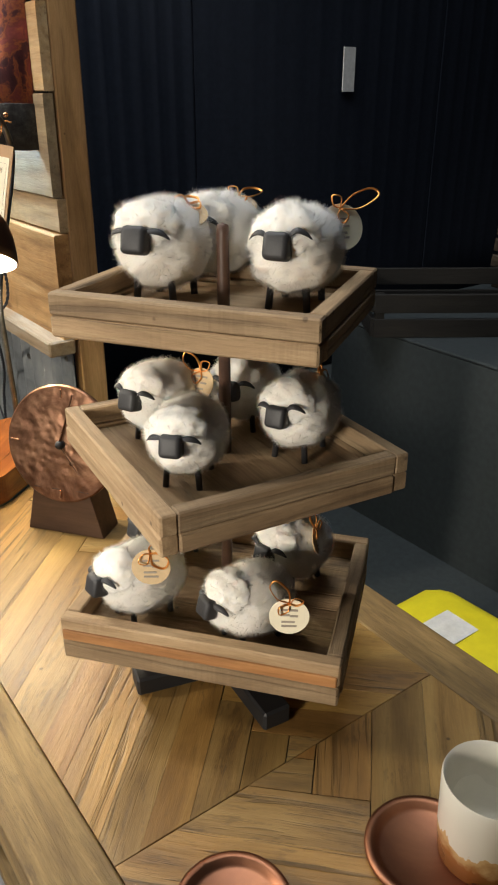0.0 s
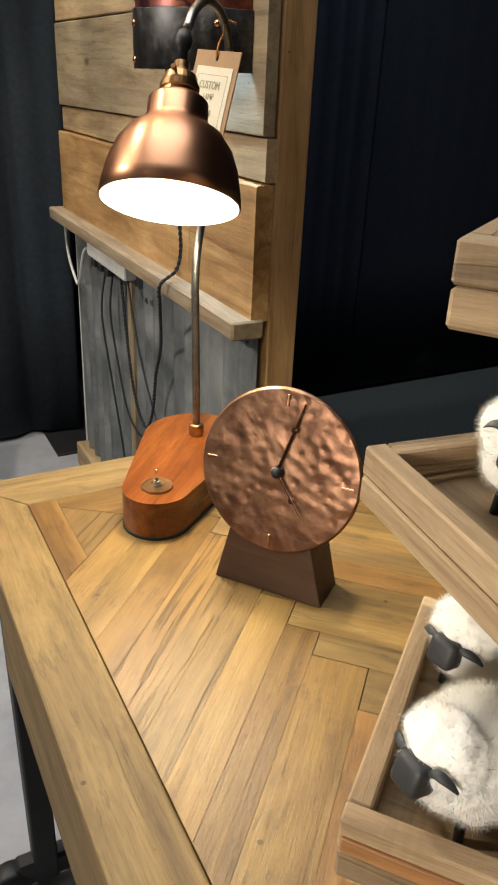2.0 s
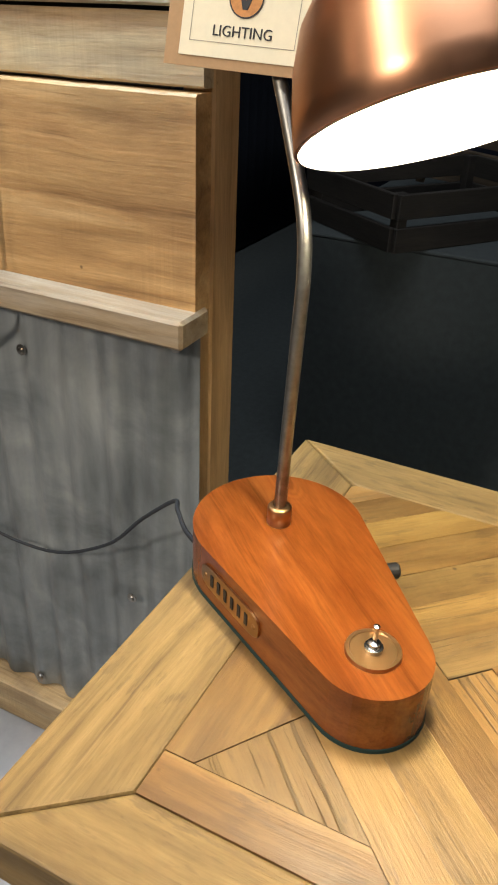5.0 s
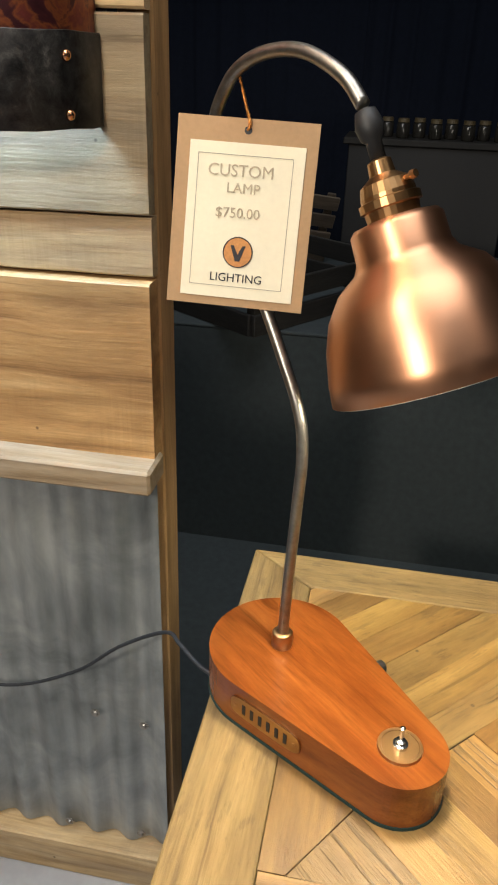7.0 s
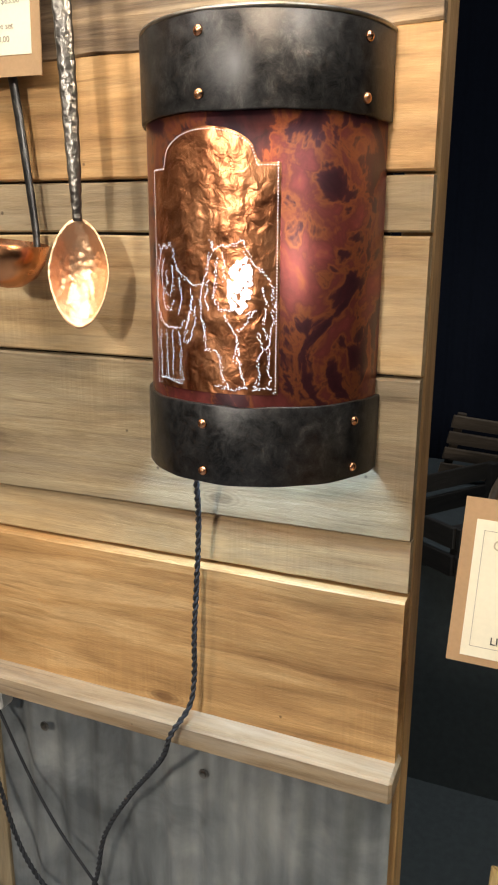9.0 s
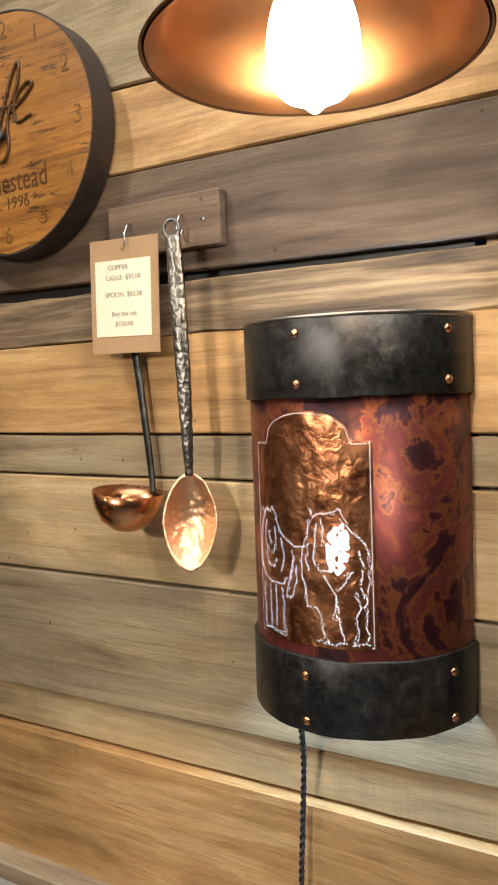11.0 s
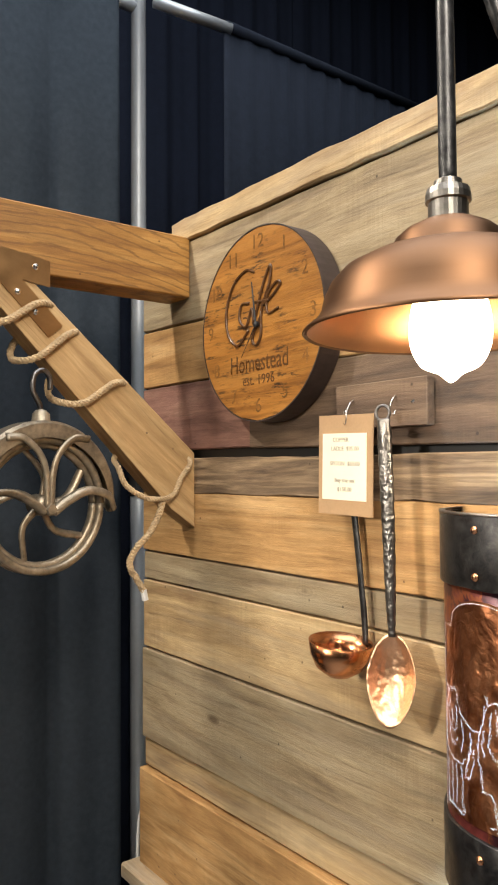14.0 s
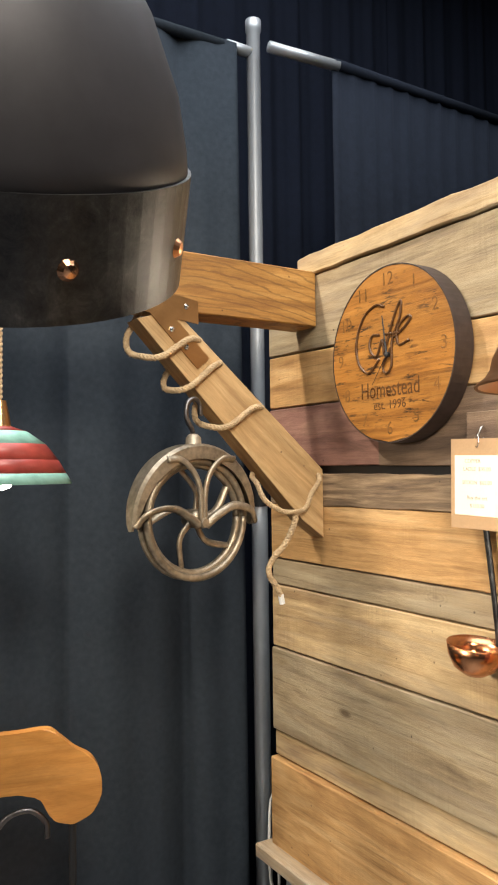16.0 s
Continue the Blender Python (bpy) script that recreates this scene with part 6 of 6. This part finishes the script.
def coaster(x, y, r, z=TOP):
    ob = lathe(bmesh.new(), [(0, 0.003), (r * 0.72, 0.003), (r * 0.80, 0.005), (r * 0.86, 0.0095), (r * 0.95, 0.0105), (r, 0.009), (r, 0.006), (r * 0.93, 0.001), (r * 0.7, 0.0), (0, 0.0)], 56)
    o = link_mesh("copper_coaster", ob, M_COPPER_TRAY, smooth=True)
    o.matrix_basis = pose(x, y, z)
    return tagged(o, "round dull copper coaster with a raised rim", "coaster", "copper coasters")


coaster(0.437, 0.303, 0.060)
coaster(0.252, 0.366, 0.055)

# ---- things across the aisle ----
skirted = thing("skirted_table", pose(2.35, 0.85, 0), "table with a dark grey floor-length cloth", "table")
part("top_cloth", boxed((0, 0, 0.715), (1.1, 2.2, 0.012), 0.004), M_SKIRT, skirted, "dark grey cloth top")
for c, s_ in (((-0.545, 0, 0.355), (0.01, 2.18, 0.708)), ((0.545, 0, 0.355), (0.01, 2.18, 0.708)), ((0, -1.095, 0.355), (1.08, 0.01, 0.708)), ((0, 1.095, 0.355), (1.08, 0.01, 0.708))):
    part("skirt_panel", boxed(c, s_), M_SKIRT, skirted, "hanging cloth panel")
crate = thing("slatted_crate", pose(2.08, 1.66, 0.722, 0, 0, -35), "shallow wooden slatted crate on the skirted table, coloured dark for the unlit aisle", "crate")
for z in (0.03, 0.11):
    for c, a in (((0, -0.2, z), 0), ((0, 0.2, z), 0), ((-0.3, 0, z), 90), ((0.3, 0, z), 90)):
        part("slat", boxed((0, 0, 0), (0.6 if a == 0 else 0.38, 0.014, 0.06), 0.002), M_CRATE, crate, m=pose(*c, 0, 0, a))
for sx in (-0.28, 0.28):
    for sy in (-0.185, 0.185):
        part("corner_post", boxed((sx, sy, 0.07), (0.03, 0.03, 0.14), 0.002), M_CRATE, crate)
M_SLAT = wood("dull_brown_slat", (0.05, 0.036, 0.024), (0.085, 0.062, 0.042), (0.12, 0.09, 0.06), 0.7, 0.5, vary=0.2)
rack = thing("wooden_pallet", pose(2.60, 1.72, 0.722, 14, 8, -72), "small dull brown slatted pallet leaning on the skirted table", "pallet")
for i in range(4):
    part("slat", boxed((0, 0, 0), (0.30, 0.012, 0.048), 0.002), M_SLAT, rack, m=pose(0, -0.012, 0.05 + 0.066 * i))
for x in (-0.12, 0.12):
    part("upright", boxed((x, 0.0, 0.14), (0.03, 0.012, 0.28), 0.002), M_SLAT, rack)
pan = thing("dark_pan", pose(1.98, 1.15, 0.722), "black round pan lying on the skirted table", "pan")
part("pan_body", lathe(bmesh.new(), [(0, 0.004), (0.10, 0.004), (0.125, 0.04), (0.13, 0.04), (0.105, 0.0), (0, 0)], 40), M_BLACK_STEEL, pan, smooth=True)
bag = thing("yellow_bag", pose(1.19, 0.80, 0), "bright yellow vinyl bag with a white label", "bag")
bm = boxed((0, 0, 0.17), (0.30, 0.42, 0.34), 0.07, seg=4)
for v in bm.verts:
    v.co += Vector((1, 1, 1)) * 0.012 * noise.noise(v.co * 9)
part("bag_body", bm, M_YELLOW, bag, smooth=True)
part("label_sheet", boxed((-0.02, 0.04, 0.3415), (0.11, 0.09, 0.002)), M_WHITE_PLASTIC, bag, "white printed label")

# hanging lamps and a chair at the open side of the booth
lean = Vector((-0.178, -0.587, 1.0)).normalized()
side = lean.cross(Vector((0, 1, 0))).normalized()
dome_m = Matrix.Translation((-0.345, 1.700, 2.049)) @ Matrix((side, lean.cross(side), lean)).transposed().to_4x4()
dome = thing("dome_pendant", dome_m, "dark brown-grey metal lamp shade with a riveted band, hung tilted", "lamp")
pr = [(0.0, 0.215), (0.03, 0.212), (0.065, 0.196), (0.090, 0.160), (0.109, 0.118), (0.117, 0.085), (0.119, 0.07)]
part("dome", lathe(bmesh.new(), pr + [(r * 0.985, z - 0.002) for r, z in pr[::-1]], 64), M_DOME, dome, "dark brown-grey dome", smooth=True)
part("band", lathe(bmesh.new(), [(0.114, 0.0), (0.119, 0.0), (0.121, 0.072), (0.116, 0.072)], 64), M_BLACK_STEEL, dome, "black steel band", smooth=False)
for k in range(8):
    part("rivet", lathe(bmesh.new(), [(0, 0.005), (0.004, 0.004), (0.007, 0), (0, 0)], 12), M_RIVET, dome, m=pose(0, 0, 0.032, 0, 0, 45 * k) @ pose(0.119, 0, 0, 0, 90, 0))
tip = dome_m @ Vector((0, 0, 0.21))
bm = tubed([tip, tip + Vector((0, 0, 0.4)), Vector((tip.x, tip.y, 4.55))], 0.004, 8)
bm.transform(dome_m.inverted())
part("cord", bm, M_WIRE, dome)
red = thing("striped_pendant", pose(-0.124, 2.64, 1.89), "red and turquoise striped enamel pendant on a cord", "lamp")
M_RED_PAINT = plain("chipped_red_enamel", (0.30, 0.045, 0.035), 0.4, scale=40, vary=0.3)
M_TURQ = plain("chipped_turquoise_enamel", (0.22, 0.42, 0.36), 0.4, scale=40, vary=0.3)
pr = [(0.02, 0.11), (0.05, 0.10), (0.085, 0.075), (0.108, 0.045), (0.122, 0.02), (0.134, 0.0)]
for (a, b), m in zip(zip(pr, pr[1:]), (M_RED_PAINT, M_TURQ, M_RED_PAINT, M_RED_PAINT, M_TURQ)):
    part("shade_ring", lathe(bmesh.new(), [a, b, (b[0] - 0.0015, b[1]), (a[0] - 0.0015, a[1])], 56), m, red, smooth=True)
part("socket", lathe(bmesh.new(), [(0, 0.16), (0.012, 0.158), (0.018, 0.13), (0.022, 0.105), (0, 0.105)], 20), M_BRASS, red)
part("bulb", lathe(bmesh.new(), [(0, -0.012), (0.02, -0.006), (0.03, 0.02), (0.02, 0.07), (0.014, 0.10)], 20), M_BULB, red, "glowing bulb", smooth=True)
part("cord", twisted(bmesh.new(), [(0, 0, 0.155), (0, 0, 1.4)], 0.006, 50, 2), M_ROPE, red)
chair = thing("bar_chair", pose(-0.06, 2.764, 0.325, 0, 0, -15), "orange wood chair back on wrought iron legs", "chair")
ol = [(-0.30, 1.00), (-0.24, 1.045), (-0.12, 1.058), (0.0, 1.060), (0.06, 1.062), (0.085, 1.045), (0.115, 1.018), (0.150, 0.995), (0.168, 0.955), (0.165, 0.905), (0.135, 0.872), (0.095, 0.866), (0.065, 0.885), (0.05, 0.915), (0.025, 0.935), (-0.08, 0.935), (-0.16, 0.915), (-0.20, 0.88), (-0.25, 0.87), (-0.29, 0.90), (-0.31, 0.95)]
ol = [(p.x, p.y) for p in smooth_path([(x, z, 0) for x, z in ol + ol[:1]], 4)][:-1]
part("top_rail", prism(bmesh.new(), ol, -0.012, 0.012, XZ, 0.004), M_CHAIR, chair, "shaped orange varnished rail")
for s, x in ((1, 0.11), (-1, -0.19)):
    part("upright", tubed([(x, 0, 0.88), (x, 0, 0.45), (x + 0.02 * s, 0, -0.325)], 0.008, 10), M_BLACK, chair, "black iron upright")
part("scroll", tubed(smooth_path([(0.06, 0, 0.84), (0.055, 0, 0.875), (0.02, 0, 0.90), (-0.03, 0, 0.88), (-0.05, 0, 0.80), (-0.05, 0, 0.46)], 8), 0.006, 8), M_IRON, chair, "wrought iron scroll", smooth=True)
part("seat", boxed((-0.04, 0.2, 0.45), (0.40, 0.40, 0.03), 0.01, seg=2), M_CHAIR, chair)
for x in (-0.2, 0.12):
    part("leg", tubed([(x, 0.38, 0.44), (x, 0.40, -0.325)], 0.008, 10), M_BLACK, chair)
tagged(link_mesh("white_card", boxed((2.88, 3.083, 1.55), (0.075, 0.008, 0.2)), M_WHITE_PLASTIC), "small white card on the dark drape", "card")
jar_stand = thing("display_stand", pose(3.8, 1.2, 0), "black display plinth in the unlit aisle", "stand")
part("plinth", boxed((0, 0, 0.52), (0.30, 0.75, 1.04), 0.004), M_BLACK, jar_stand)
part("plinth_top", boxed((0, 0, 1.055), (0.34, 0.80, 0.03), 0.004), M_CRATE, jar_stand)
M_LID = plain("dull_gold_lid", (0.085, 0.062, 0.03), 0.5)
M_JAR = plain("dark_jar_glass", (0.02, 0.018, 0.015), 0.2)
jar = thing("lidded_jar", pose(3.72, 0.88, 1.07), "small dark glass jar with a dull gold lid", "jar", "jars on the plinth")
part("jar_body", lathe(bmesh.new(), [(0, 0), (0.028, 0), (0.031, 0.006), (0.031, 0.06), (0.024, 0.07), (0, 0.07)], 20), M_JAR, jar, smooth=True)
part("lid", lathe(bmesh.new(), [(0, 0.088), (0.026, 0.087), (0.027, 0.070), (0, 0.070)], 20), M_LID, jar, "dull gold lid")
for i in range(1, 9):
    copy_thing(jar, pose(3.72 + 0.05 * (i % 2), 0.88 + 0.075 * i, 1.07))
